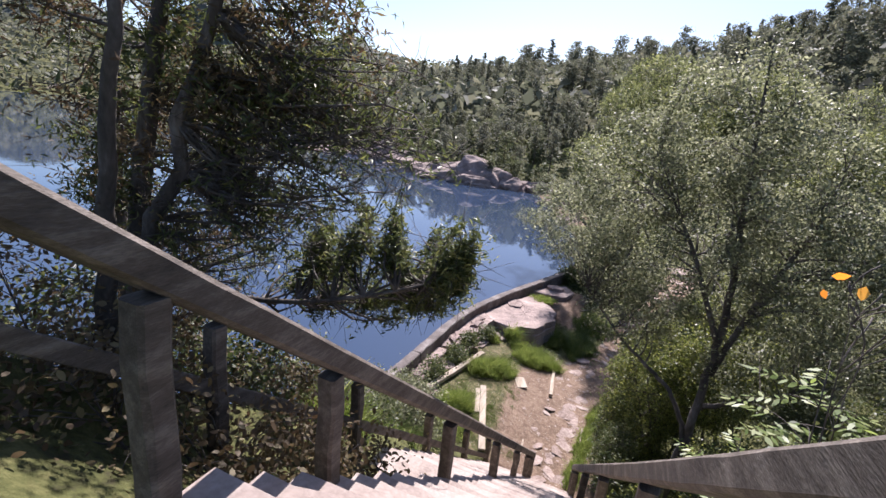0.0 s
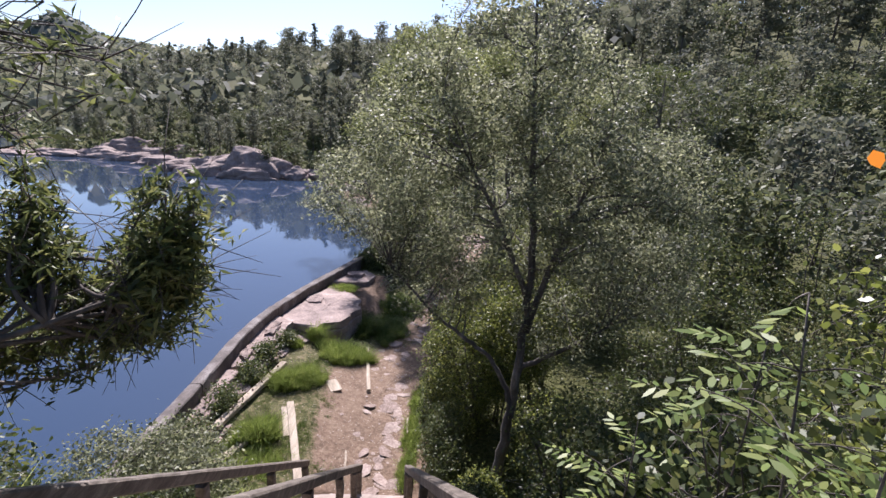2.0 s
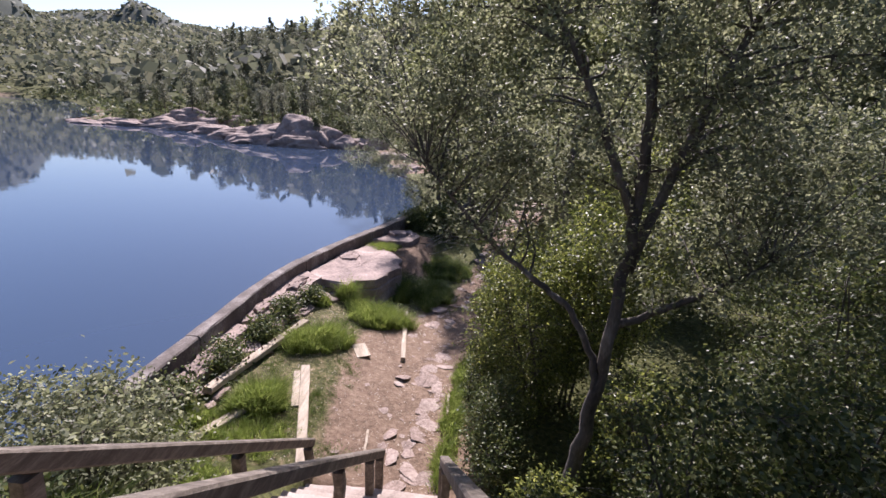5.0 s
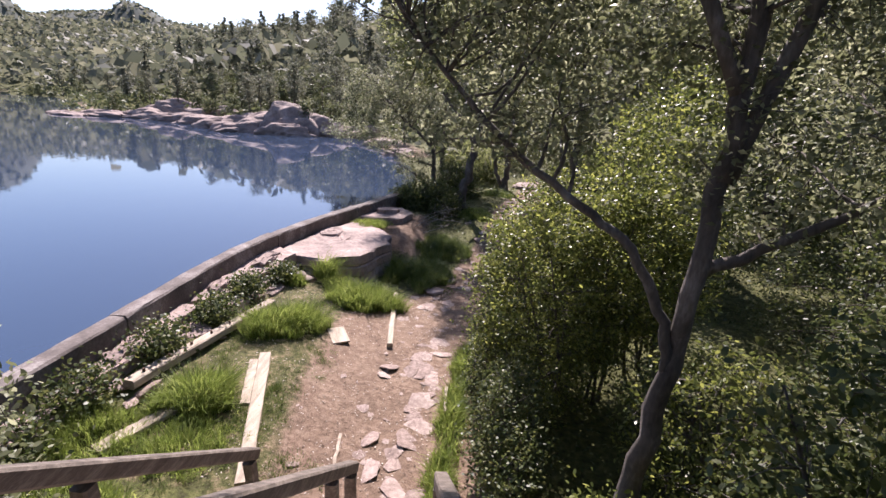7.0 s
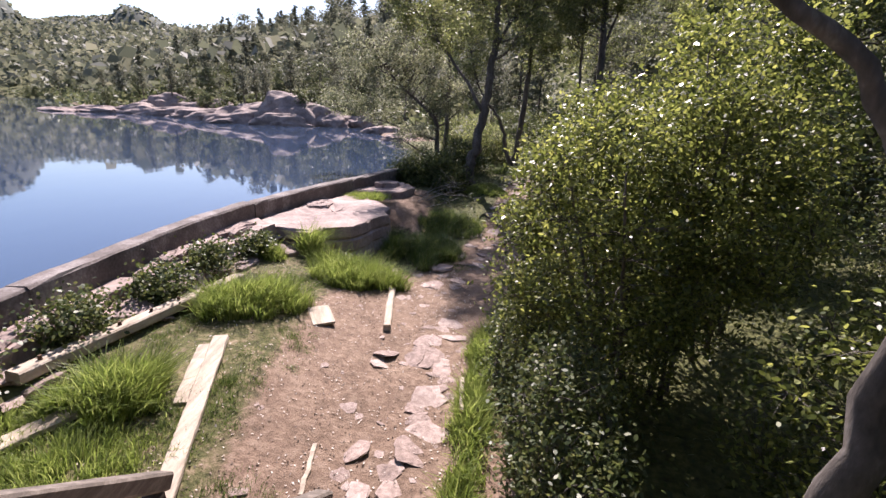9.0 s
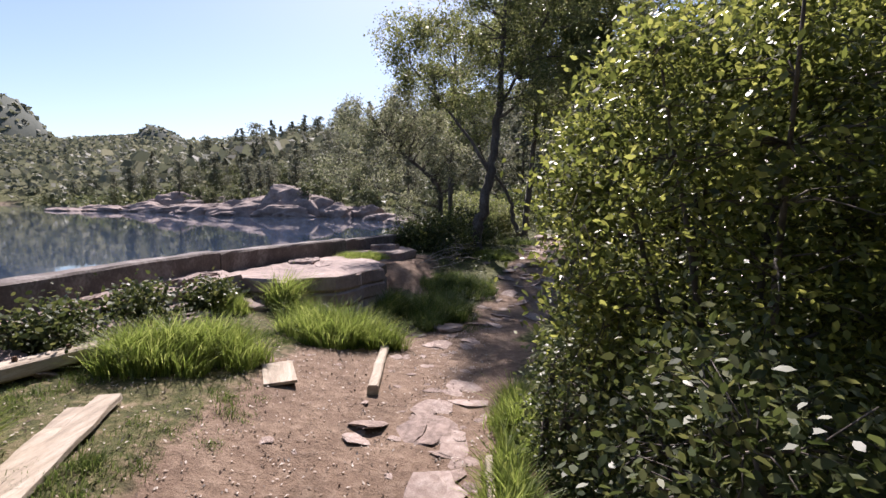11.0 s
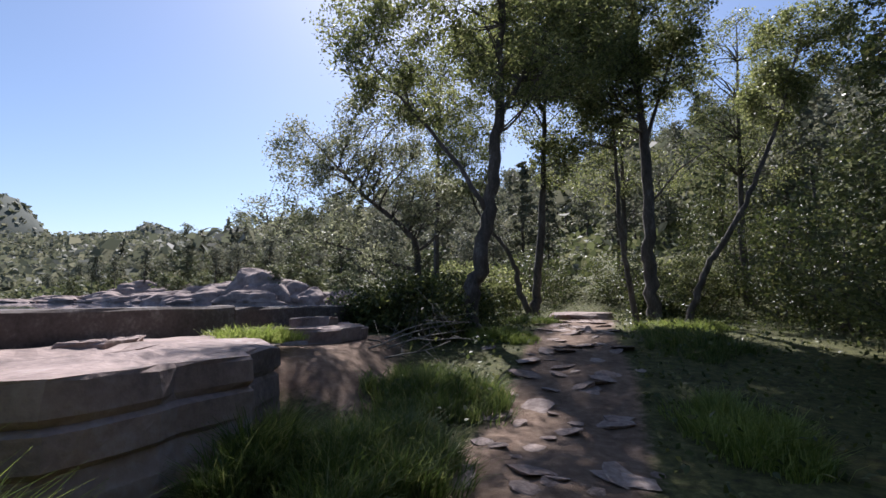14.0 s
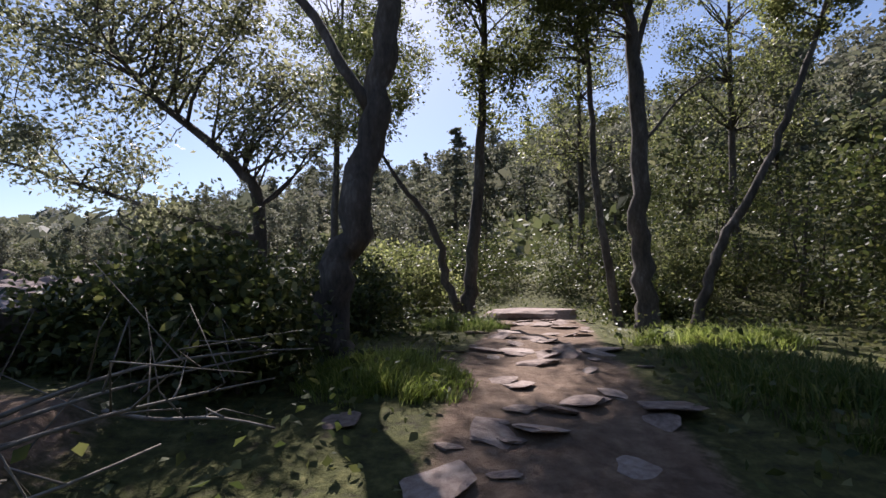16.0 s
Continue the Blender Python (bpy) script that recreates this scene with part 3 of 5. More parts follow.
def rail_z(y):
    return 0.73 + 0.766 * (-2.38 - max(y, -12.2))


def sweep_mesh(name, P, w, h, material, seed=0):
    """A squared timber along a gently bending line, with eased edges and small unevenness."""
    r = np.random.RandomState(seed)
    P = np.array(P, float)
    T = np.gradient(P, axis=0)
    T /= np.linalg.norm(T, axis=1)[:, None]
    S = np.cross(T, (0, 0, 1))
    S /= np.linalg.norm(S, axis=1)[:, None]
    U = np.cross(S, T)
    e = min(w, h) * 0.14
    prof = np.array([(-w / 2 + e, -h / 2), (w / 2 - e, -h / 2), (w / 2, -h / 2 + e), (w / 2, h / 2 - e), (w / 2 - e, h / 2), (-w / 2 + e, h / 2), (-w / 2, h / 2 - e), (-w / 2, -h / 2 + e)])
    q = prof[None] + r.normal(0, 0.0012, (len(P), 8, 2))
    V = (P[:, None] + q[..., :1] * S[:, None] + q[..., 1:] * U[:, None]).reshape(-1, 3)
    F = [(i * 8 + j, i * 8 + (j + 1) % 8, (i + 1) * 8 + (j + 1) % 8, (i + 1) * 8 + j) for i in range(len(P) - 1) for j in range(8)]
    F += [tuple(reversed(range(8))), tuple((len(P) - 1) * 8 + j for j in range(8))]
    return mesh_of(name, V, F, material)


def railing(xs, y_end, y_top, posts, label, mid=False, post_w=0.11, cap=(0.13, 0.115), seed=0, lift=0.0):
    """xs(y) gives the line; posts: their y."""
    org = Vector((xs(y_end), y_end, 0))
    th = thing("railing", org, label, "railing", "stair railings")
    ys = np.linspace(y_end, y_top, 46)
    X = np.array([xs(y) for y in ys])
    for _ in range(8):
        X[1:-1] = (X[:-2] + 2 * X[1:-1] + X[2:]) / 4
    P = np.stack([X, ys, [rail_z(y) + lift for y in ys]], 1) - np.array(org)
    part("handrail", sweep_mesh("handrail", P, *cap, M_WOOD, seed), th)
    if mid:
        part("mid_rail", sweep_mesh("mid_rail", P - np.array([0, 0, 0.55]), 0.045, 0.10, M_WOOD, seed + 20), th)
    for n, p in enumerate(posts):
        top = Vector((xs(p), p, rail_z(p) + lift - cap[1] * 0.4 - 0.05)) - org
        foot = Vector((xs(p), p, min(6.6, SLOPE * max(0, STAIR_Y - p)) - 0.25)) - org
        part("post", beam_mesh("post", foot, top, post_w, post_w, M_WOOD, seed + 40 + n, 6), th)
    return th


railing(lambda y: -0.72 - 0.02 * math.sin(y), -2.32, -13.2, [-2.42, -3.0, -4.3, -6.2, -8.4, -10.25, -11.2, -12.6], "weathered grey timber stair handrail on square posts", seed=1)
railing(lambda y: -1.72, -2.45, -13.2, [-2.55, -4.4, -6.4, -8.4, -10.1, -11.9], "weathered grey timber fence with top and middle rail", True, seed=3, lift=0.06)
railing(lambda y: right_edge(y), -2.8, -13.2, [-2.9, -3.5, -5.4, -7.4, -9.4, -11.9], "weathered grey timber handrail beside the bushes", seed=5, lift=0.03)

M_LITTER = mat("litter_chips", ((0.3, (0.10, 0.07, 0.05)), (0.5, (0.30, 0.23, 0.18)), (0.75, (0.50, 0.44, 0.38))), 3, 0.9, 0.0, island=0.9)

# ---- timbers and boards lying in the yard ----


def timber(name, a, b, w, h, material, label, seed, category="timber", lift=0.0, turn=0.0):
    za, zb = gz(*a) + h / 2 + lift, gz(*b) + h / 2 + lift
    org = Vector((a[0], a[1], za))
    ob = new(name, beam_mesh(name, (0, 0, 0), Vector((b[0], b[1], zb)) - org, w, h, material, seed, 12))
    ob.location = org
    return tagged(ob, label, category, "timbers lying in the yard")


timber("squared_log", (-0.97, 1.30), (-1.36, 4.13), 0.11, 0.11, M_PLANK, "pale squared log lying on the trodden earth", 31, lift=-0.01)
timber("plank", (-1.9, -2.4), (-2.77, 0.15), 0.17, 0.05, M_PLANK, "long sun-bleached plank lying on the ground", 32, lift=0.03)
timber("plank", (-2.5, -1.1), (-2.86, -0.05), 0.13, 0.035, M_PLANK, "short sun-bleached plank beside a longer one", 33)
long_b = timber("bolted_timber", (-4.0, -1.25), (-3.45, 2.0), 0.18, 0.13, M_PLANK, "long weathered timber with rusty bolts along its top", 34, lift=0.02)
timber("plank", (-3.68, -2.25), (-3.28, -1.36), 0.20, 0.05, M_PLANK, "short wide weathered plank on the grass", 35, lift=0.02)
timber("plank", (-4.6, -2.15), (-4.35, -1.6), 0.2, 0.05, M_PLANK, "broken end of a weathered plank among plants", 36, lift=0.06)
timber("batten", (-1.08, -1.8), (-1.16, -1.2), 0.04, 0.02, M_PLANK, "thin weathered wooden slat on the path", 37)
timber("wooden_stake", (0.17, -0.6), (0.15, 0.0), 0.05, 0.05, M_PLANK, "pale wooden stake half hidden in grass", 38, lift=0.1)
bm = bmesh.new()
bmesh.ops.create_cone(bm, cap_ends=True, segments=8, radius1=0.022, radius2=0.018, depth=0.05)
M_RUST = mat("rusty_iron", ((0.3, (0.05, 0.03, 0.02)), (0.7, (0.14, 0.08, 0.05))), 20, 0.8, 0.3, metal=0.4)
bolt_me = bm_mesh("bolt", bm, M_RUST)
for k in range(7):
    t = 0.08 + k * 0.135
    za, zb = gz(-4.0, -1.25), gz(-3.45, 2.0)
    p = part("bolt", bolt_me, long_b)
    p.location = Vector((0.55 * t, 3.25 * t, (zb - za) * t + 0.085))
bm = bmesh.new()
bmesh.ops.create_cube(bm, size=1)
bmesh.ops.scale(bm, vec=(0.30, 0.56, 0.03), verts=bm.verts)
bmesh.ops.bevel(bm, geom=bm.edges[:], offset=0.006, segments=1)
brd = new("board", bm_mesh("board", bm, M_PLANK))
brd.location = (-1.91, 1.27, gz(-1.91, 1.27) + 0.03)
brd.rotation_euler = (0.03, -0.02, radians(27))
tagged(brd, "small pale rectangular board lying on the earth", "board")

# ---- stones on the path ----
stone_meshes = [rock_mesh("stone", 1, 1, 0.3, 40 + k, M_STONE, 2, 0.25, 0.3) for k in range(6)]
rs = np.random.RandomState(21)
n_st = 0
while n_st < 125:
    y = rs.uniform(-2.4, 4.8)
    x = rs.normal(-0.4, 0.36) if rs.rand() < 0.75 else rs.uniform(-2.6, 0.0)
    if x > 0.1 or x < -3.0:
        continue
    s = rs.uniform(0.02, 0.06) if rs.rand() < 0.72 else rs.uniform(0.07, 0.17)
    if abs(x + 0.4) > 0.7:
        s *= 0.6
    ob = new("stone", stone_meshes[n_st % 6])
    ob.location = (x, y, gz(x, y) + 0.02 * s)
    ob.scale = (s * rs.uniform(0.8, 1.5), s, s * rs.uniform(0.5, 0.9))
    ob.rotation_euler = (rs.normal(0, 0.12), rs.normal(0, 0.12), rs.uniform(0, 6.28))
    tagged(ob, "flat pinkish stone bedded in the trodden path", "stone", "stones on the path")
    n_st += 1
for k in range(22):
    y = -2.3 + k * 0.19 + rs.uniform(-0.1, 0.1)
    x = rs.normal(-0.22, 0.17)
    s = rs.uniform(0.11, 0.22)
    ob = new("stone", stone_meshes[k % 6])
    ob.location = (min(x, 0.1), y, gz(min(x, 0.1), y) - 0.005)
    ob.scale = (s * rs.uniform(0.8, 1.4), s, s * 0.45)
    ob.rotation_euler = (rs.normal(0, 0.1), rs.normal(0, 0.1), rs.uniform(0, 6.28))
    tagged(ob, "large flat pinkish stone edging the trodden path", "stone", "stones on the path")
for k in range(150):
    t = rs.uniform(0, 1)
    y = 5 + t * 13
    x = np.interp(y, PATHLINE[:, 1], PATHLINE[:, 0]) + rs.normal(0, 0.5)
    s = rs.uniform(0.05, 0.2)
    ob = new("stone", stone_meshes[k % 6])
    ob.location = (x, y, gz(x, y) + 0.06 * s)
    ob.scale = (s * rs.uniform(0.8, 1.5), s, s * rs.uniform(0.5, 0.9))
    ob.rotation_euler = (rs.normal(0, 0.12), rs.normal(0, 0.12), rs.uniform(0, 6.28))
    tagged(ob, "grey-pink stone bedded in the shaded woodland path", "stone", "stones on the woodland path")
for k in range(46):
    y = rs.uniform(-3.0, 8.5)
    w = np.interp(y, WALL[:, 1], WALL[:, 0])
    x = w + rs.uniform(0.3, 1.3)
    s = rs.uniform(0.06, 0.22)
    ob = new("stone", stone_meshes[k % 6])
    ob.location = (x, y, gz(x, y) + 0.02)
    ob.scale = (s * rs.uniform(0.8, 1.6), s, s * rs.uniform(0.7, 1.6))
    ob.rotation_euler = (rs.normal(0, 0.2), rs.normal(0, 0.2), rs.uniform(0, 6.28))
    tagged(ob, "broken granite stone on the ledge by the dam", "stone", "stones along the dam wall")
rock("boulder", 3.2, 17.5, 0.62, 1.0, 0.7, 0.3, 61, "pale sunlit boulder beside the woodland path")
rock("boulder", -4.2, 1.7, 0.5, 0.45, 0.3, 0.28, 62, "grey boulder among plants by the dam")
rock("boulder", -4.25, 0.4, 0.5, 0.5, 0.35, 0.28, 63, "grey boulder among plants by the dam")
rock("boulder", -0.5, 4.6, -0.04, 0.28, 0.2, 0.07, 64, "flat grey stone at the yard's edge")


# ---- grass ----
def grass_patch(name, cx, cy, rx, ry, h, n, material, label, seed, lean=0.35, width=0.009, z=None):
    """Blades that arch outwards from one tussock; each blade two quads."""
    r = np.random.RandomState(seed)
    a, q = r.uniform(0, 6.283, n), np.sqrt(r.uniform(0, 1, n))
    wob = 1 + 0.18 * np.sin(3 * a + seed) + 0.12 * np.sin(5 * a + 2 * seed)
    X, Y = cx + np.cos(a) * q * rx * wob, cy + np.sin(a) * q * ry * wob
    m = max(6, n // 110)
    tuft = r.randint(0, m, n)
    loose = r.rand(n) < 0.3
    X = np.where(loose, X, X[:m][tuft] + r.normal(0, 0.05, n))
    Y = np.where(loose, Y, Y[:m][tuft] + r.normal(0, 0.05, n))
    q = np.clip(np.hypot((X - cx) / rx, (Y - cy) / ry), 0, 1.1)
    tall = r.uniform(0.6, 1.2, m)[tuft]
    tip = r.normal(0, 0.22, (m, 2))[tuft]
    Z = ground_z(X, Y) if z is None else np.full(n, z)
    base = np.array([cx, cy, gz(cx, cy) if z is None else z])
    L = h * r.uniform(0.5, 1.12, n) * (1.05 - 0.4 * q ** 2) * tall
    d = np.stack([np.cos(a), np.sin(a), np.zeros(n)], 1) * (0.25 + q)[:, None] * lean + r.normal(0, 0.28, (n, 3)) * np.array([1, 1, 0])
    d = d + np.array([0.08, 0.05, 0])
    d[:, :2] += tip
    sd_ = np.cross(d, (0, 0, 1)) + r.normal(0, 0.5, (n, 3)) * np.array([1, 1, 0])
    sd_ /= np.linalg.norm(sd_, axis=1)[:, None] + 1e-9
    w = (width * r.uniform(0.7, 1.4, n))[:, None]
    P0 = np.stack([X, Y, Z - 0.02], 1) - base
    P1 = P0 + d * L[:, None] * 0.35 + np.array([0, 0, 1]) * L[:, None] * 0.6
    P2 = P0 + d * L[:, None] * 1.0 + np.array([0, 0, 1]) * L[:, None] * r.uniform(0.75, 1.0, n)[:, None]
    V = np.stack([P0 - sd_ * w * 0.5, P0 + sd_ * w * 0.5, P1 + sd_ * w * 0.45, P1 - sd_ * w * 0.45, P2 + sd_ * w * 0.08, P2 - sd_ * w * 0.08], 1)
    me = bpy.data.meshes.new("grass")
    me.vertices.add(6 * n)
    me.vertices.foreach_set("co", V.astype(np.float32).ravel())
    o = np.arange(n)[:, None] * 6
    F = np.concatenate([o + np.array([0, 1, 2, 3]), o + np.array([3, 2, 4, 5])], 1).reshape(-1)
    me.loops.add(8 * n)
    me.loops.foreach_set("vertex_index", F.astype(np.int32))
    me.polygons.add(2 * n)
    me.polygons.foreach_set("loop_start", np.arange(0, 8 * n, 4, dtype=np.int32))
    me.materials.append(material)
    me.update(calc_edges=True)
    ob = new(name, me)
    ob.location = base
    return tagged(ob, label, "grass", "grass tussocks", "stuff")


GT = "lush bright green grass tussock in the sunny yard"
grass_patch("grass_tussock", -1.9, 3.15, 0.78, 0.5, 0.52, 7600, L_GRASS, GT, 1)
grass_patch("grass_tussock", -2.3, 3.55, 0.5, 0.35, 0.5, 2600, L_GRASS, GT, 11)
grass_patch("grass_tussock", -3.05, 1.05, 0.5, 0.42, 0.5, 4600, L_GRASS, GT, 2)
grass_patch("grass_tussock", -2.6, 1.45, 0.42, 0.38, 0.46, 2800, L_GRASS, GT, 3)
grass_patch("grass_tussock", -3.1, -1.15, 0.42, 0.42, 0.46, 4200, L_GRASS, GT, 4)
grass_patch("grass_tussock", -3.9, -2.1, 0.6, 0.6, 0.22, 4500, L_GRASS, "short sunlit grass between the planks", 5, width=0.007)
grass_patch("grass_tussock", -2.85, -1.95, 0.6, 0.5, 0.2, 4000, L_GRASS, "short sunlit grass between the planks", 6, width=0.007)
grass_patch("grass_tussock", -2.3, -1.4, 0.3, 0.9, 0.10, 2500, L_DGRASS, "thin short grass on trodden earth", 7, width=0.006)
grass_patch("grass_tussock", -3.0, 3.95, 0.24, 0.2, 0.6, 1250, L_GRASS, GT, 8)
grass_patch("grass_tussock", -3.5, 3.3, 0.25, 0.2, 0.34, 1080, L_GRASS, GT, 10)
grass_patch("grass_tussock", -2.75, 7.75, 0.6, 0.4, 0.2, 3500, L_GRASS, "yellow-green grass growing on the rock slab", 12, z=0.72)
# the next three tussocks get their shade partly from the darker blade colour
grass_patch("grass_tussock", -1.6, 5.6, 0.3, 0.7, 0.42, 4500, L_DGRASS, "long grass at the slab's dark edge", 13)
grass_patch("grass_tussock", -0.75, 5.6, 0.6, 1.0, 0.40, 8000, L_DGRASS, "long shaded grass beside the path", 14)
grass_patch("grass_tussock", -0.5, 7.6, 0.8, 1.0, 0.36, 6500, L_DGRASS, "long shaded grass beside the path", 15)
grass_patch("grass_tussock", 0.28, -0.5, 0.17, 0.9, 0.30, 3400, L_GRASS, "strip of green grass along the bushes", 16)
grass_patch("grass_tussock", 0.42, 0.9, 0.17, 0.6, 0.30, 2600, L_GRASS, "strip of green grass along the bushes", 17)
grass_patch("grass_tussock", 0.2, -1.8, 0.14, 0.5, 0.28, 2000, L_GRASS, "strip of green grass along the bushes", 18)
grass_patch("grass_tussock", 1.35, 3.4, 0.4, 0.7, 0.38, 3500, L_GRASS, "green grass at the edge of the bushes", 19)
grass_patch("grass_tussock", 2.4, 6.6, 0.5, 0.9, 0.34, 4500, L_GRASS, "green grass beside the woodland path", 20)
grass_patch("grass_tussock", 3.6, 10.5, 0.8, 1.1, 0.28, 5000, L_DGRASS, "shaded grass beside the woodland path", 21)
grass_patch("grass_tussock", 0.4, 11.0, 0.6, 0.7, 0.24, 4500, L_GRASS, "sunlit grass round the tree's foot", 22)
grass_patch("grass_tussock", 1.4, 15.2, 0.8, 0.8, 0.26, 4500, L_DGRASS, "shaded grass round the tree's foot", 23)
grass_patch("grass_tussock", 4.4, 12.8, 1.0, 0.8, 0.26, 4500, L_GRASS, "green grass round the tree's foot", 24)
grass_patch("grass_tussock", -2.3, -8.0, 0.3, 0.35, 0.7, 700, L_GRASS, "tall arching grass beside the fence", 25, width=0.014)
grass_patch("grass_tussock", -2.6, -5.9, 0.5, 0.8, 0.5, 2500, L_DGRASS, "tall grass on the slope beside the fence", 26)
grass_patch("grass_tussock", -3.4, -3.2, 0.9, 0.6, 0.28, 4500, L_GRASS, "rough grass at the foot of the slope", 27)

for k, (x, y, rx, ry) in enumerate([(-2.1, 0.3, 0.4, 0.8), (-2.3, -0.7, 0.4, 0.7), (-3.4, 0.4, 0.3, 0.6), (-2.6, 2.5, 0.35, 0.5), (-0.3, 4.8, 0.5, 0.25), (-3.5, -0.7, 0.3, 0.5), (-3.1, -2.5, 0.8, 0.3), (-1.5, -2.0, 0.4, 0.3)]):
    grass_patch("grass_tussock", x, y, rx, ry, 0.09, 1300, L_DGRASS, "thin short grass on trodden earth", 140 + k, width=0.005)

# ---- shrubs and trees ----


def bush(name, balls, n_leaves, leaf, m, label, seed, stems=5, twigs=350, slim=0.55, spread=0.14, bark=M_BARK, category="bush", group="", stem=0.03):
    bx = sum(b[0] for b in balls) / len(balls)
    by = sum(b[1] for b in balls) / len(balls)
    r = np.random.RandomState(seed)
    tr = []
    for k in range(stems):
        b = balls[k % len(balls)]
        x, y = bx + r.normal(0, 0.15) + (b[0] - bx) * 0.6, by + r.normal(0, 0.15) + (b[1] - by) * 0.6
        top = (b[0] + r.normal(0, b[3] * 0.35), b[1] + r.normal(0, b[4] * 0.35), b[2] + b[5] * 0.6)
        tr.append([(x, y, gz(x, y) - 0.1, stem), ((x + top[0]) / 2, (y + top[1]) / 2, (gz(x, y) + top[2]) / 2, stem * 0.7), (*top, stem * 0.2)])
    return broad_tree(name, tr, balls, 14 * len(balls), twigs, n_leaves, leaf, m, bark, label, category, seed, spread, slim, ("stem", "foliage"), group, loc=(bx, by, gz(bx, by)), shape=leaves6)


def sapling(name, balls, n_fronds, leaf, m, label, seed):
    """Slender stems with feathered leaves: paired leaflets along each stalk."""
    r = np.random.RandomState(seed)
    bx, by = balls[0][0], balls[0][1]
    base = np.array([bx, by, gz(bx, by)])
    th = thing(name, tuple(base), label, "sapling")
    wood, cen, axes, nrm = Tubes(), [], [], []
    for b in balls:
        x, y = b[0] + r.normal(0, 0.08), b[1] + r.normal(0, 0.08)
        st = bent((x, y, gz(x, y) - 0.05), (b[0], b[1], b[2] + b[5]), r, 0.03, 9)
        wood.add(st - base, np.linspace(0.011, 0.003, 9), 5, 0.05, r)
        for q in in_balls([b], n_fronds // len(balls), r, 0.3):
            k = int(np.argmin(np.linalg.norm(st - q, axis=1) + 0.4 * np.maximum(0, st[:, 2] - q[2])))
            L = bent(st[k], q + np.array([0, 0, 0.03]), r, 0.04, 6, 0.10)
            wood.add(L - base, np.linspace(0.004, 0.0015, 6), 3, 0, r)
            a = q - L[3]
            a = a / (np.linalg.norm(a) + 1e-6) * np.array([1, 1, 0.5])
            side = np.cross(a, (0, 0, 1))
            side /= np.linalg.norm(side) + 1e-6
            for j in range(6):
                p = q + a * (j - 2) * leaf * 0.62
                for sg in (-1, 1):
                    d = side * sg * 0.9 + a * 0.45 + np.array([0, 0, r.normal(-0.12, 0.15)])
                    cen.append(p + d * leaf * 0.5)
                    axes.append(d)
            cen.append(q + a * 4.2 * leaf * 0.62)
            axes.append(a)
    C, A = np.array(cen), np.array(axes)
    A /= np.linalg.norm(A, axis=1)[:, None]
    up = np.array([0, 0, 1.0]) + r.normal(0, 0.25, C.shape)
    S = np.cross(A, up)
    S /= np.linalg.norm(S, axis=1)[:, None]
    z = (leaf * r.uniform(0.8, 1.15, len(C)))[:, None]
    C = C - base
    V = np.stack([C - A * z * 0.5, C - A * z * 0.15 + S * z * 0.17, C + A * z * 0.25 + S * z * 0.13, C + A * z * 0.55, C + A * z * 0.25 - S * z * 0.13, C - A * z * 0.15 - S * z * 0.17], 1)
    part("stem", wood.mesh("stem", M_BARK), th)
    part("foliage", quads_mesh("foliage", V, m), th)
    return th


# the large grey-green tree beside the foot of the stairs
broad_tree("willow_tree",
           [[(1.85, -2.9, -0.1, 0.11), (1.93, -2.9, 1.4, 0.095), (2.07, -2.9, 2.5, 0.08), (2.12, -2.9, 3.5, 0.072), (2.17, -2.9, 4.5, 0.065), (2.1, -2.85, 6.0, 0.055), (1.95, -2.8, 7.8, 0.035), (1.8, -2.8, 9.6, 0.012)],
            [(2.06, -2.9, 2.4, 0.05), (1.95, -2.9, 2.85, 0.045), (1.62, -2.85, 3.47, 0.038), (1.22, -2.8, 3.72, 0.034), (0.6, -2.7, 4.15, 0.03), (-0.2, -2.6, 5.0, 0.012)],
            [(2.15, -2.9, 4.0, 0.06), (2.5, -3.0, 5.4, 0.05), (3.0, -3.0, 6.8, 0.03), (3.2, -2.9, 8.0, 0.01)],
            [(2.15, -2.9, 4.6, 0.055), (1.5, -2.6, 6.0, 0.04), (0.6, -2.5, 7.6, 0.012)],
            [(2.1, -2.9, 3.3, 0.05), (2.7, -3.1, 3.7, 0.035), (3.5, -3.2, 4.3, 0.012)]],
           [(1.6, -2.7, 8.3, 1.3, 1.4, 1.3), (2.5, -2.8, 7.5, 1.2, 1.4, 1.3), (0.3, -2.4, 7.4, 1.2, 1.3, 1.2), (-0.6, -2.3, 6.1, 1.0, 1.2, 0.8), (1.5, -2.4, 5.9, 1.7, 1.6, 1.2), (3.1, -2.8, 6.1, 1.2, 1.4, 1.5), (0.7, -2.2, 4.7, 1.1, 1.1, 0.8), (3.0, -2.6, 4.3, 1.2, 1.0, 0.9), (0.6, -1.6, 5.6, 1.4, 1.2, 1.2), (4.2, -2.2, 6.3, 1.3, 1.4, 1.3), (4.5, -1.8, 4.8, 1.2, 1.3, 1.0)],
           200, 2400, 78000, 0.062, L_WILLOW, M_BARK, "tall grey-green leafed willow with a leaning dark trunk", seed=3, spread=0.12, low=0.3)

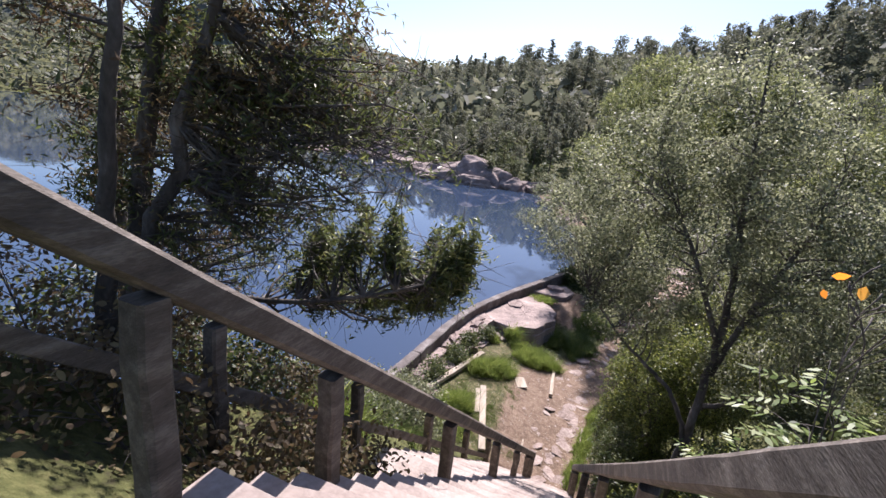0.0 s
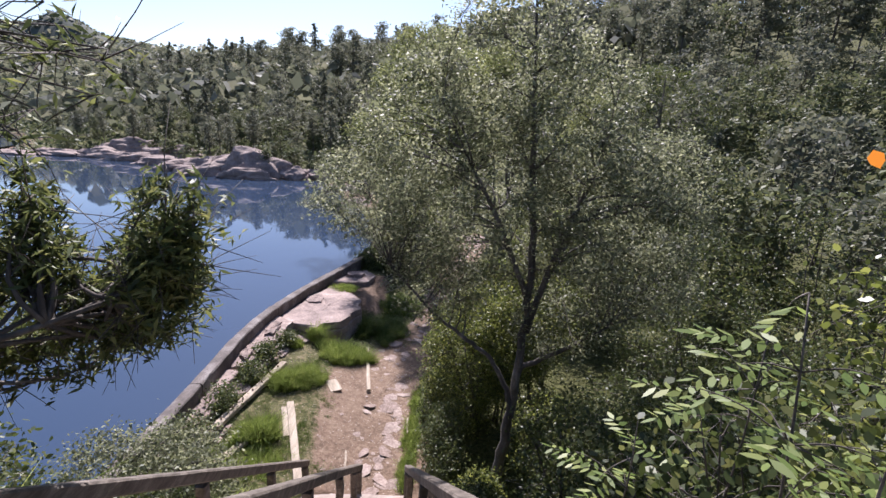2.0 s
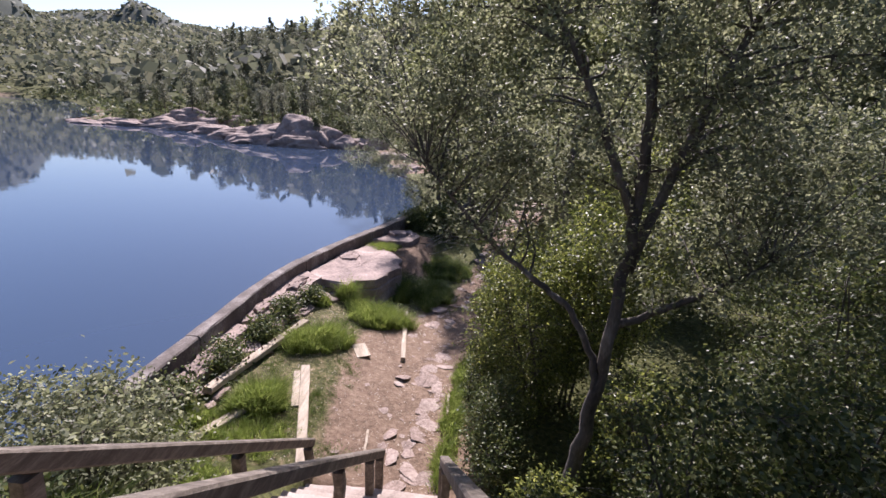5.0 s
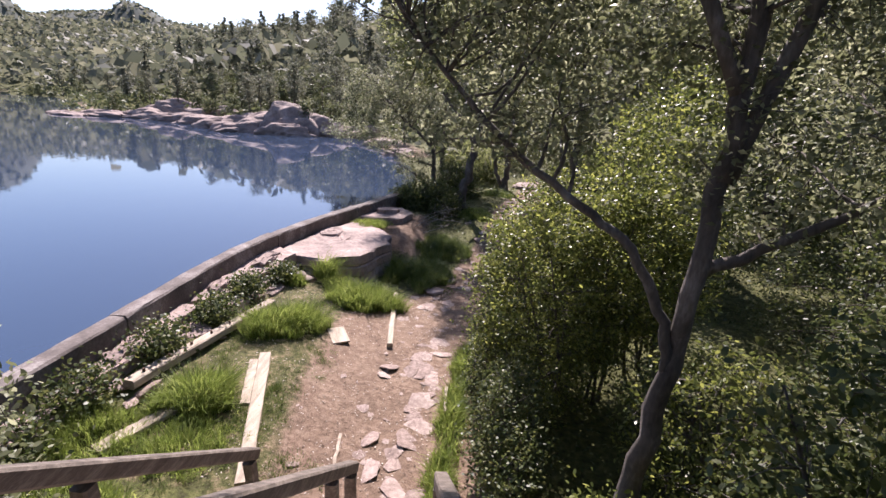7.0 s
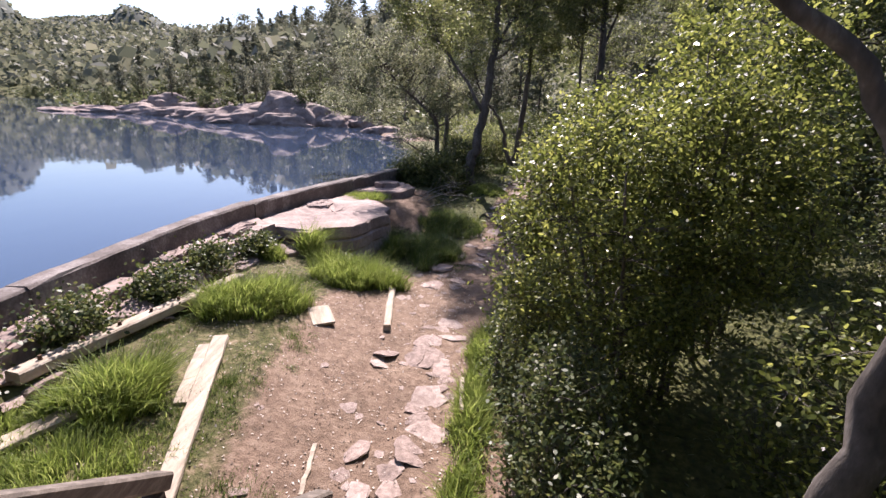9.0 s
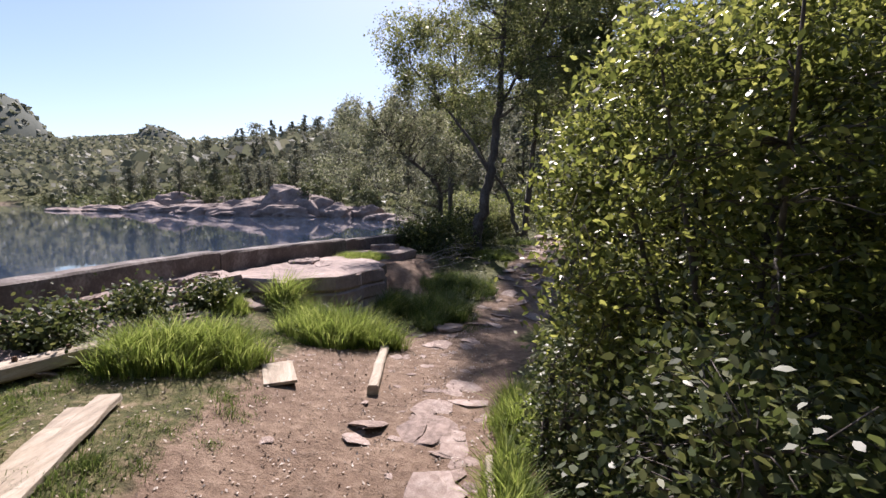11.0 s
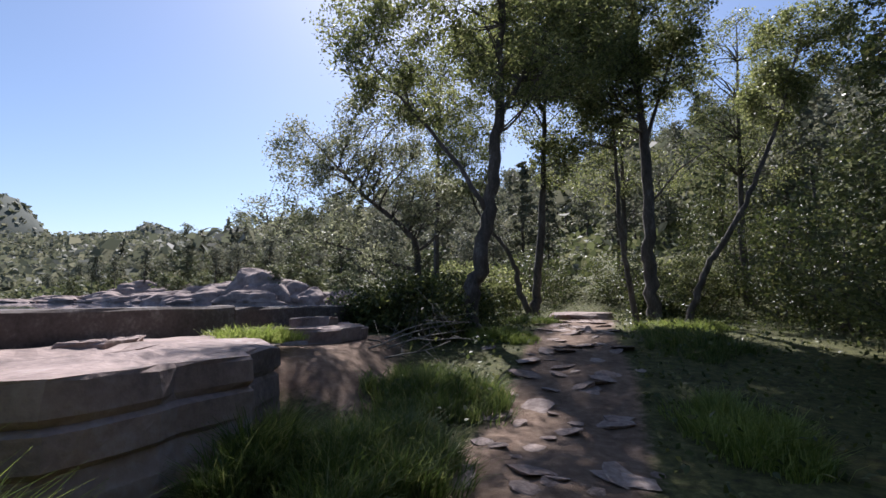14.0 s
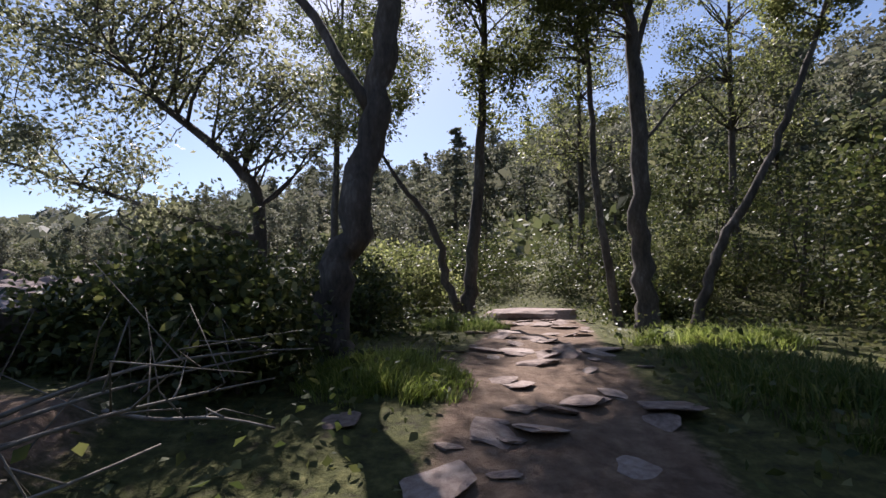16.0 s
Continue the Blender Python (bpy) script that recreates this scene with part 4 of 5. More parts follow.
# bushes beside the yard
bush("bush", [(1.5, -0.1, 1.75, 1.15, 1.15, 1.75), (1.75, 0.9, 1.9, 1.15, 1.05, 1.8), (2.6, 0.2, 2.2, 1.1, 1.2, 1.5)], 62000, 0.05, L_BUSH, "dense sunlit yellow-green bush beside the path", 11, 10, 1500, spread=0.11)
bush("bush", [(3.2, 1.2, 2.6, 1.4, 1.3, 2.0), (4.0, 2.6, 3.0, 1.4, 1.3, 2.4)], 22000, 0.07, L_BUSH, "tall dark-hearted bush behind the sunlit bushes", 12, 8, 700)
# shaded near side of these two low bushes comes from the darker leaf colour
bush("bush", [(0.95, -1.6, 0.85, 0.45, 0.7, 0.8), (0.95, -2.3, 0.8, 0.32, 0.5, 0.5)], 11000, 0.045, L_DARK, "bush pressing against the end of the handrail", 13, 6, 500, spread=0.1)
bush("bush", [(0.8, 0.1, 0.6, 0.35, 0.9, 0.55)], 6500, 0.042, L_DARK, "low leafy growth under the bushes", 14, 6, 400, spread=0.09)
# slope bushes: shade under the willow's crown is put into the leaf colour
for k, (x, y, z, r, h) in enumerate([(2.9, -4.6, 2.6, 1.2, 1.5), (4.6, -3.6, 2.3, 1.6, 2.0), (3.9, -6.3, 3.9, 1.4, 1.5), (6.0, -5.0, 3.3, 1.8, 2.2), (6.6, -1.2, 2.6, 1.9, 2.6), (5.6, -8.0, 5.2, 1.6, 1.6), (7.8, -7.0, 4.6, 1.9, 2.4), (8.8, -3.0, 3.6, 2.1, 2.9), (7.6, 2.4, 3.0, 2.0, 2.8), (10.5, 1.0, 4.0, 2.2, 3.0)]):
    bush("bush", [(x, y, z * 0.87, r, r * 0.95, h), (x + 0.5, y + 0.5, z * 0.87 - h * 0.5, r, r, h * 0.7)], 15000, 0.065, L_DARK, "dense dark undergrowth bush on the slope", 30 + k, 6, 420, group="undergrowth on the slope", spread=0.15)
for k, (x, y, z, r, h) in enumerate([(3.3, -3.5, 1.3, 0.9, 1.0), (3.0, -1.9, 1.2, 0.9, 1.1), (4.4, -2.4, 1.7, 1.1, 1.4), (1.5, -3.6, 1.0, 0.45, 0.7), (1.3, -4.6, 1.7, 0.35, 0.6)]):
    bush("bush", [(x, y, z, r, r, h)], 6500, 0.055, (L_DARK, L_BUSH)[k % 2], "leafy undergrowth round the willow's foot", 330 + k, 5, 360, group="undergrowth round the willow", spread=0.11)
for k in range(9):
    r = np.random.RandomState(360 + k)
    A = np.array([2.4 + r.uniform(0, 1.6), -3.3 + r.uniform(-0.5, 0.6), 0.0])
    A[2] = gz(A[0], A[1])
    t_ = Tubes()
    L = bent(A, A + np.array([r.uniform(-0.3, 1.5), r.uniform(-0.6, 0.3), r.uniform(1.0, 2.6)]), r, 0.10, 9)
    t_.add(L - A, np.linspace(0.018, 0.005, 9), 5, 0.05, r)
    for j in (3, 4, 5, 6, 7):
        e = L[j] + r.normal(0, 0.35, 3)
        t_.add(bent(L[j], e, r, 0.12, 5) - A, np.linspace(0.008, 0.003, 5), 4)
        t_.add(bent((L[j] + e) / 2, e + r.normal(0, 0.2, 3), r, 0.12, 4) - A, np.linspace(0.004, 0.002, 4), 3)
    ob = new("dead_branch", t_.mesh("dead_branch", M_DEAD))
    ob.location = A
    tagged(ob, "bare pale dead branch standing in the dark undergrowth", "branch", "dead branches")
# near shrubs beside the top of the handrail
bush("sallow_shrub", [(1.95, -8.9, 5.6, 0.5, 0.8, 0.8), (2.5, -8.4, 5.3, 0.9, 0.9, 0.9), (2.4, -7.2, 4.2, 0.7, 0.8, 0.8)], 2600, 0.07, L_DARK, "sparse broad-leaved shrub beside the upper handrail", 50, 7, 280, slim=0.7, spread=0.13, stem=0.014)
bush("sallow_shrub", [(3.1, -9.4, 6.2, 0.9, 0.8, 1.0), (3.8, -8.0, 5.7, 1.1, 1.0, 1.4), (4.7, -9.0, 6.5, 1.0, 1.0, 1.4)], 7000, 0.075, L_BUSH, "tall broad-leaved shrub on the slope", 51, 6, 380, slim=0.65, spread=0.15, stem=0.02)
sapling("rowan_sapling", [(1.6, -9.1, 6.5, 0.3, 0.35, 0.45), (1.9, -8.6, 6.0, 0.4, 0.5, 0.6), (2.25, -9.7, 6.8, 0.4, 0.4, 0.5), (1.5, -8.4, 5.5, 0.3, 0.4, 0.5)], 44, 0.072, L_ROWAN, "young rowan with fresh yellow-green leaves by the handrail", 52)
bush("orange_sapling", [(1.62, -9.6, 7.42, 0.28, 0.2, 0.2)], 12, 0.062, L_ORANGE, "slender sapling with a few orange autumn leaves", 53, 1, 8, slim=0.75, spread=0.05, category="sapling", stem=0.006)
bush("bush", [(-1.2, -10.2, 5.7, 0.3, 0.8, 0.4), (-1.2, -9.2, 4.95, 0.3, 0.5, 0.35), (-1.9, -10.9, 6.2, 0.5, 0.8, 0.5)], 8000, 0.05, L_DRY, "tangled undergrowth between the handrail and the fence", 54, 6, 240, stem=0.01)
# left of the stairs
bush("dry_thicket", [(-3.6, -10.7, 6.2, 1.1, 0.9, 1.1), (-3.0, -9.8, 5.6, 0.75, 0.8, 0.8), (-2.9, -8.4, 4.5, 0.75, 0.8, 0.8)], 15000, 0.055, L_DRY, "tangled brown dry thicket behind the fence", 63, 12, 900, stem=0.014, slim=0.4)
bush("bush", [(-5.0, -9.0, 4.9, 1.2, 1.2, 1.3), (-5.8, -7.6, 3.4, 1.3, 1.2, 1.4)], 9000, 0.075, L_DARK, "dark bush on the steep bank above the lake", 64, 6, 420)
bush("bush", [(-3.0, -4.5, 2.2, 0.85, 0.7, 0.9), (-4.0, -4.3, 1.9, 0.9, 0.7, 0.9), (-2.5, -5.0, 2.5, 0.45, 0.5, 0.65)], 15000, 0.055, L_WILLOW, "silvery-leaved bush on the bank beside the fence", 60, 8, 600)
bush("bush", [(-4.0, -7.0, 3.6, 1.0, 1.2, 1.1), (-5.0, -5.8, 2.3, 1.2, 1.1, 1.1)], 11000, 0.065, L_DARK, "dark bush on the steep bank above the lake", 61, 6, 420)
bush("bush", [(-2.8, -9.3, 5.2, 0.6, 0.8, 0.7), (-2.7, -7.7, 4.0, 0.5, 0.7, 0.6), (-2.8, -6.3, 3.0, 0.5, 0.7, 0.5)], 9000, 0.055, L_DARK, "tangled dry undergrowth behind the fence", 62, 9, 600)
for k, (x, y, s) in enumerate([(-4.0, 2.2, 0.28), (-4.05, 1.0, 0.3), (-4.2, -0.3, 0.36), (-3.8, 3.2, 0.2), (-4.4, -1.6, 0.34), (-4.3, -2.7, 0.4)]):
    bush("bramble", [(x, y, gz(x, y) + s * 0.55, s, s * 1.5, s * 0.6)], 1900, 0.055, L_DARK, "dark bramble clump on the ledge by the dam", 70 + k, 4, 70, spread=0.12, slim=0.7, category="shrub", group="brambles by the dam")

# conifer with drooping sprays beside the upper stairs
rng = np.random.RandomState(9)
con = thing("juniper_tree", (-3.7, -9.3, gz(-3.7, -9.3)), "dark dense conifer with bare inner branches and drooping sprays", "tree")
cb = np.array(con.location)
wood = Tubes()
stems = [[(-3.7, -9.3, cb[2] - 0.2), (-3.6, -9.3, 6.9), (-3.2, -9.1, 9.2), (-2.9, -8.9, 12.2)], [(-3.6, -9.3, cb[2]), (-3.0, -9.5, 7.0), (-2.4, -9.3, 8.9), (-1.8, -8.9, 10.8)], [(-3.8, -9.2, cb[2]), (-4.4, -8.9, 7.2), (-4.6, -8.5, 10.7)], [(-3.5, -9.7, cb[2]), (-3.1, -9.9, 6.8), (-2.6, -10.0, 8.3), (-2.3, -9.9, 9.6)]]
pts = []
for k, st in enumerate(stems):
    T = np.array(st)
    s = np.linspace(0, len(T) - 1, 16)
    P = np.stack([np.interp(s, range(len(T)), T[:, j]) for j in range(3)], 1) + rng.normal(0, 0.03, (16, 3))
    wood.add(P - cb, np.linspace(0.13 if k == 0 else 0.09, 0.02, 16), 8, 0.1, rng)
    pts.append(P[3:])
pts = np.concatenate(pts)
sprays, dry = [], []
upper = in_balls([(-3.3, -9.0, 9.0, 1.6, 1.4, 2.3), (-2.5, -8.6, 8.2, 1.1, 1.0, 0.9), (-4.0, -8.3, 6.9, 1.3, 1.3, 1.3)], 135, rng, 0.5)
lower = np.concatenate([in_balls([(px, -8.0 + 0.09 * k, pz, 0.13, 0.18, 0.30)], 12, rng, 0.1) for k, (px, pz) in enumerate([(-0.95, 6.85), (-1.02, 6.45), (-1.75, 6.85), (-2.25, 6.75), (-2.7, 6.6), (-1.3, 6.15), (-1.75, 5.95), (-2.2, 5.95), (-2.7, 5.9), (-1.5, 6.45), (-3.2, 6.2)])])
fan = in_balls([(-1.5, -8.3, 7.9, 0.5, 0.5, 0.75), (-2.2, -8.6, 7.5, 0.8, 0.6, 0.7), (-2.6, -9.0, 6.9, 0.6, 0.6, 0.6)], 120, rng, 0.2)
main = bent((-3.5, -9.1, 6.2), (-0.98, -7.95, 6.5), rng, 0.04, 10, -0.08)
wood.add(main - cb, np.linspace(0.04, 0.008, 10), 6, 0.05, rng)
for which, tg in enumerate((upper, lower, fan)):
    src = main[3:] if which == 1 else pts
    for q in tg:
        k = int(np.argmin(np.linalg.norm(src - q, axis=1) + rng.uniform(0, 0.6, len(src))))
        L = bent(src[k], q, rng, 0.10, 7, -0.05)
        wood.add(L - cb, np.linspace(0.016, 0.004, 7), 4, 0, rng)
        for p in L[2:]:
            for _ in range(3 if which == 2 else 1):
                e = p + rng.normal(0, 0.22, 3)
                wood.add(np.array([p, (p + e) / 2 + rng.normal(0, 0.02, 3), e]) - cb, [0.005, 0.003, 0.0015], 3)
        inner = which == 0 and rng.rand() < 0.55
        for p in L[3:]:
            for _ in range((7, 4, 1)[which]):
                e = p + rng.normal(0, 0.09 if which == 1 else 0.20, 3) + np.array([0, 0, -0.03])
                m = rng.normal(0, 0.022, (9, 3)) + p + (e - p) * rng.uniform(0.15, 1.15, (9, 1))
                (dry if inner else sprays).append(m)
part("trunk", wood.mesh("trunk", M_BARK), con)
part("foliage", quads_mesh("foliage", leaves(np.concatenate(sprays) - cb, 0.085, rng, 0.22, 0.4), L_NEEDLE), con)
if dry:
    part("dry_foliage", quads_mesh("dry_foliage", leaves(np.concatenate(dry) - cb, 0.075, rng, 0.25, 0.4), L_DRY), con, "brown dry inner sprays")

# woodland at the end of the yard
broad_tree("tree", [[(-0.08, 11.6, 0.25, 0.22), (-0.16, 11.6, 1.17, 0.17), (0.0, 11.6, 1.75, 0.155), (0.2, 11.6, 2.8, 0.14), (0.33, 11.6, 3.8, 0.12), (0.45, 11.6, 5.0, 0.10), (0.55, 11.6, 7.4, 0.06), (0.6, 11.6, 10.8, 0.015)],
                    [(0.2, 11.6, 3.0, 0.06), (-0.5, 11.5, 4.1, 0.045), (-1.6, 11.4, 5.4, 0.03), (-2.6, 11.4, 6.6, 0.012)], [(0.45, 11.6, 4.9, 0.06), (1.2, 11.8, 6.3, 0.045), (2.0, 12.0, 8.0, 0.012)]],
           # last two balls: canopy added to block sun from the path
           [(0.4, 11.6, 8.0, 2.1, 2.0, 2.2), (-1.4, 11.6, 6.2, 1.6, 1.5, 1.5), (-2.3, 11.6, 6.7, 1.2, 1.2, 1.2), (1.9, 12.0, 7.0, 1.5, 1.6, 1.8), (0.2, 11.8, 10.0, 2.0, 2.0, 1.5), (1.0, 10.6, 5.4, 1.2, 0.9, 0.8), (1.8, 13.0, 9.2, 1.6, 1.6, 1.2), (0.9, 13.3, 7.4, 1.3, 1.3, 1.0)], 180, 2200, 52000, 0.082, L_BIRCH, M_BARK, "tall leaning tree with a crooked dark trunk", seed=80, group="woodland trees", spread=0.12, low=0.35)
broad_tree("tree", [[(-1.35, 13.5, 0.3, 0.11), (-1.44, 13.5, 1.4, 0.09), (-1.47, 13.5, 2.6, 0.075), (-1.95, 13.4, 3.05, 0.06), (-2.7, 13.4, 3.65, 0.045), (-3.6, 13.3, 4.6, 0.02), (-4.5, 13.2, 5.6, 0.01)], [(-1.46, 13.5, 1.9, 0.05), (-2.4, 13.4, 2.15, 0.04), (-4.0, 13.3, 2.7, 0.02), (-5.4, 13.2, 3.1, 0.008)], [(-1.5, 13.5, 0.9, 0.05), (-2.0, 13.0, 1.5, 0.03), (-2.8, 12.7, 2.0, 0.01)]],
           [(-4.3, 13.3, 4.7, 0.9, 1.0, 0.9), (-3.3, 13.3, 4.1, 0.9, 1.0, 0.9), (-2.3, 12.8, 5.2, 1.2, 1.2, 1.0), (-1.0, 12.9, 3.4, 0.9, 0.8, 0.7), (-5.0, 13.2, 3.2, 0.9, 0.9, 0.5), (-3.6, 13.2, 2.9, 0.9, 1.0, 0.5), (-2.2, 13.2, 1.8, 0.9, 0.9, 0.7), (-1.8, 13.4, 4.2, 0.9, 1.0, 0.8)], 110, 1100, 24000, 0.072, L_WILLOW, M_BARK, "low spreading tree leaning out over the lake", seed=81, group="woodland trees", spread=0.12)
broad_tree("tree", [[(1.65, 16.5, 0.4, 0.19), (1.7, 16.5, 1.35, 0.13), (1.9, 16.5, 3.0, 0.11), (1.98, 16.5, 4.6, 0.09), (2.1, 16.5, 7.5, 0.05), (2.2, 16.5, 10.8, 0.015)], [(1.6, 16.5, 0.6, 0.10), (1.27, 16.5, 1.35, 0.09), (1.03, 16.5, 2.45, 0.07), (0.5, 16.5, 3.1, 0.05), (-0.1, 16.5, 4.0, 0.03), (-0.5, 16.5, 5.5, 0.012)]],
           # last three balls: crown added towards the sun, to shade the path below
           [(2.2, 16.5, 9.2, 2.0, 2.0, 2.0), (2.3, 16.5, 7.0, 1.4, 1.5, 1.4), (-0.4, 16.5, 5.4, 1.1, 1.3, 1.3), (2.4, 16.2, 5.2, 0.9, 1.0, 0.9), (0.9, 15.6, 8.0, 1.4, 1.4, 1.2), (0.7, 17.2, 9.6, 1.6, 1.5, 1.3), (2.9, 17.6, 10.2, 1.6, 1.5, 1.2)], 120, 1600, 46000, 0.09, L_BIRCH, M_BARK, "forked dark-trunked tree beside the woodland path", seed=82, group="woodland trees", spread=0.13, low=0.45)
broad_tree("tree", [[(4.52, 15.0, 0.3, 0.21), (4.52, 15.0, 1.6, 0.17), (4.5, 15.0, 2.8, 0.155), (4.52, 15.0, 5.5, 0.12), (4.42, 15.0, 6.5, 0.09), (4.4, 15.0, 11.4, 0.015)], [(4.52, 15.0, 5.3, 0.07), (4.9, 14.9, 6.6, 0.04), (5.5, 14.8, 8.5, 0.01)], [(4.5, 15.0, 3.6, 0.035), (5.3, 14.9, 4.6, 0.02), (6.2, 14.8, 5.2, 0.008)]],
           # last ball is extra crown, put in only for its shadow on the path
           [(4.4, 15.0, 9.4, 2.2, 2.2, 2.2), (3.6, 14.8, 7.0, 1.2, 1.3, 1.3), (5.4, 15.0, 7.4, 1.1, 1.2, 1.1), (3.3, 14.3, 8.6, 1.3, 1.4, 1.1)], 110, 1350, 42000, 0.09, L_BIRCH, M_BARK, "straight dark-trunked tree beside the woodland path", seed=83, group="woodland trees", spread=0.13, low=0.5)
broad_tree("tree", [[(4.3, 15.4, 0.4, 0.09), (4.05, 15.4, 1.8, 0.075), (3.9, 15.4, 3.2, 0.06), (3.88, 15.4, 4.5, 0.05), (3.7, 15.4, 8.5, 0.012)]],
           [(3.6, 15.4, 7.6, 1.1, 1.2, 1.3), (3.4, 15.4, 5.6, 0.8, 0.9, 0.8)], 40, 400, 7000, 0.08, L_BIRCH, M_BARK, "thin pale trunk beside a thicker dark tree", seed=91, group="woodland trees", spread=0.13, low=0.5)
broad_tree("tree", [[(5.3, 15.0, 0.2, 0.11), (5.63, 15.0, 1.05, 0.09), (5.85, 15.0, 1.8, 0.085), (6.25, 15.0, 2.4, 0.08), (7.05, 15.0, 3.7, 0.065), (7.6, 15.0, 5.0, 0.055), (8.2, 15.0, 6.4, 0.04), (8.8, 15.0, 8.6, 0.012)]],
           [(8.7, 15.0, 7.9, 1.3, 1.4, 1.3), (7.9, 15.0, 6.6, 0.9, 0.9, 0.8)], 50, 520, 15000, 0.085, L_BIRCH, M_BARK, "thin tree leaning far to one side", seed=84, group="woodland trees", spread=0.13, low=0.5)
broad_tree("tree", [[(9.8, 9.6, 1.0, 0.16), (9.7, 9.5, 4.0, 0.12), (9.5, 9.4, 9.5, 0.02)]],
           [(9.4, 9.2, 7.6, 2.4, 2.2, 2.6), (8.4, 8.6, 5.4, 1.8, 1.6, 1.5), (10.4, 9.0, 5.0, 1.8, 1.6, 1.8)], 80, 700, 24000, 0.085, L_DARK, M_BARK, "dark leafy tree beside the yard's far side", seed=86, group="woodland trees", spread=0.13, low=0.35)
for k, (x, y, z, r, h) in enumerate([(5.4, 5.6, 2.4, 1.6, 2.2), (6.0, 8.8, 2.3, 1.7, 2.0), (7.2, 12.6, 2.0, 1.5, 1.5), (8.6, 16.6, 2.4, 1.7, 1.8), (6.6, 18.2, 1.7, 1.3, 1.0), (-0.6, 14.6, 1.2, 0.9, 0.7), (-1.2, 11.2, 1.1, 0.7, 0.6), (0.4, 18.8, 1.5, 1.2, 0.8), (5.6, 21.0, 2.0, 1.8, 1.2), (2.2, 22.5, 2.0, 1.8, 1.2), (-0.8, 21.0, 1.7, 1.4, 1.0), (9.5, 21.0, 3.4, 2.2, 2.4), (11.5, 13.0, 3.4, 2.2, 2.6), (11.6, 6.0, 3.6, 2.2, 3.0), (-2.2, 11.4, 0.9, 0.6, 0.5), (5.2, 16.8, 1.0, 0.6, 0.5)]):
    m = (L_DARK, L_BIRCH, L_DARK)[k % 3]
    bush("bush", [(x, y, z, r, r, h), (x + 0.4, y - 0.3, z - h * 0.45, r, r, h * 0.6)], 7500, 0.085, m, "leafy woodland undergrowth bush in dappled shade", 100 + k, 5, 320, group="woodland undergrowth", spread=0.16)

broad_tree("tree", [[(7.6, 8.8, 0.4, 0.13), (7.4, 8.7, 2.6, 0.1), (7.2, 8.6, 7.0, 0.015)]],
           [(7.0, 8.5, 5.4, 1.9, 1.8, 1.6), (6.0, 8.0, 4.2, 1.3, 1.3, 1.0), (8.0, 7.6, 3.6, 1.5, 1.3, 1.3)], 70, 650, 18000, 0.08, L_DARK, M_BARK, "dark shady tree beside the woodland path", seed=90, group="woodland trees", spread=0.13, low=0.35)
broad_tree("tree", [[(5.9, 22.2, 0.7, 0.13), (6.0, 22.2, 4.0, 0.1), (6.1, 22.1, 12.5, 0.015)]],
           [(6.1, 22.1, 10.0, 2.8, 2.3, 2.4), (5.0, 21.8, 6.2, 1.5, 1.5, 1.3), (7.4, 22.0, 6.4, 1.4, 1.4, 1.3)], 80, 800, 16000, 0.09, L_BIRCH, M_BARK, "tall tree deeper in the woodland", seed=87, group="woodland trees", spread=0.13, low=0.45)
broad_tree("tree", [[(9.2, 19.2, 0.9, 0.13), (9.1, 19.2, 4.0, 0.1), (9.3, 19.1, 11, 0.015)]],
           [(9.3, 19.1, 9.0, 2.1, 2.0, 2.5), (8.3, 18.8, 6.6, 1.5, 1.5, 1.3), (10.3, 19.0, 6.2, 1.4, 1.4, 1.3)], 70, 650, 11000, 0.09, L_BIRCH, M_BARK, "tall tree deeper in the woodland", seed=88, group="woodland trees", spread=0.13, low=0.45)
broad_tree("tree", [[(-1.6, 20.4, 0.6, 0.12), (-1.6, 20.4, 4.0, 0.09), (-1.4, 20.3, 11.0, 0.015)]],
           [(-1.5, 20.2, 9.2, 2.0, 2.0, 1.8), (-0.4, 20.0, 7.4, 1.6, 1.6, 1.4), (-1.8, 20.3, 6.2, 1.4, 1.4, 1.2)], 90, 900, 19000, 0.09, L_BIRCH, M_BARK, "tall tree deeper in the woodland", seed=89, group="woodland trees", spread=0.13, low=0.4)

# dead branches lying by the tree's foot
for k, (a, b_) in enumerate([((-1.5, 8.6, 0.5), (-0.3, 10.3, 0.8)), ((-1.3, 8.9, 0.5), (-0.2, 9.9, 0.7)), ((-1.2, 8.2, 0.45), (-0.4, 9.0, 0.6)), ((-1.4, 9.3, 0.6), (-0.1, 10.5, 0.8)), ((-1.6, 9.0, 0.5), (-0.6, 9.6, 0.6)), ((-1.0, 9.6, 0.6), (0.0, 9.2, 0.6))]):
    t_ = Tubes()
    A, B = np.array(a), np.array(b_)
    r = np.random.RandomState(200 + k)
    L = bent(A, B, r, 0.05, 9)
    L[:, 2] = np.maximum(L[:, 2], ground_z(L[:, 0], L[:, 1]) + 0.02)
    t_.add(L - A, np.linspace(0.014, 0.005, 9), 5)
    for j in (2, 4, 5, 6):
        t_.add(np.array([L[j], L[j] + r.normal(0, 0.15, 3) + (0, 0, 0.1), L[j] + r.normal(0, 0.3, 3) + (0, 0, 0.15)]) - A, [0.008, 0.005, 0.002], 4)
    ob = new("dead_branch", t_.mesh("dead_branch", M_DEAD))
    ob.location = a
    tagged(ob, "bare pale dead branch lying on the ground", "branch", "dead branches")

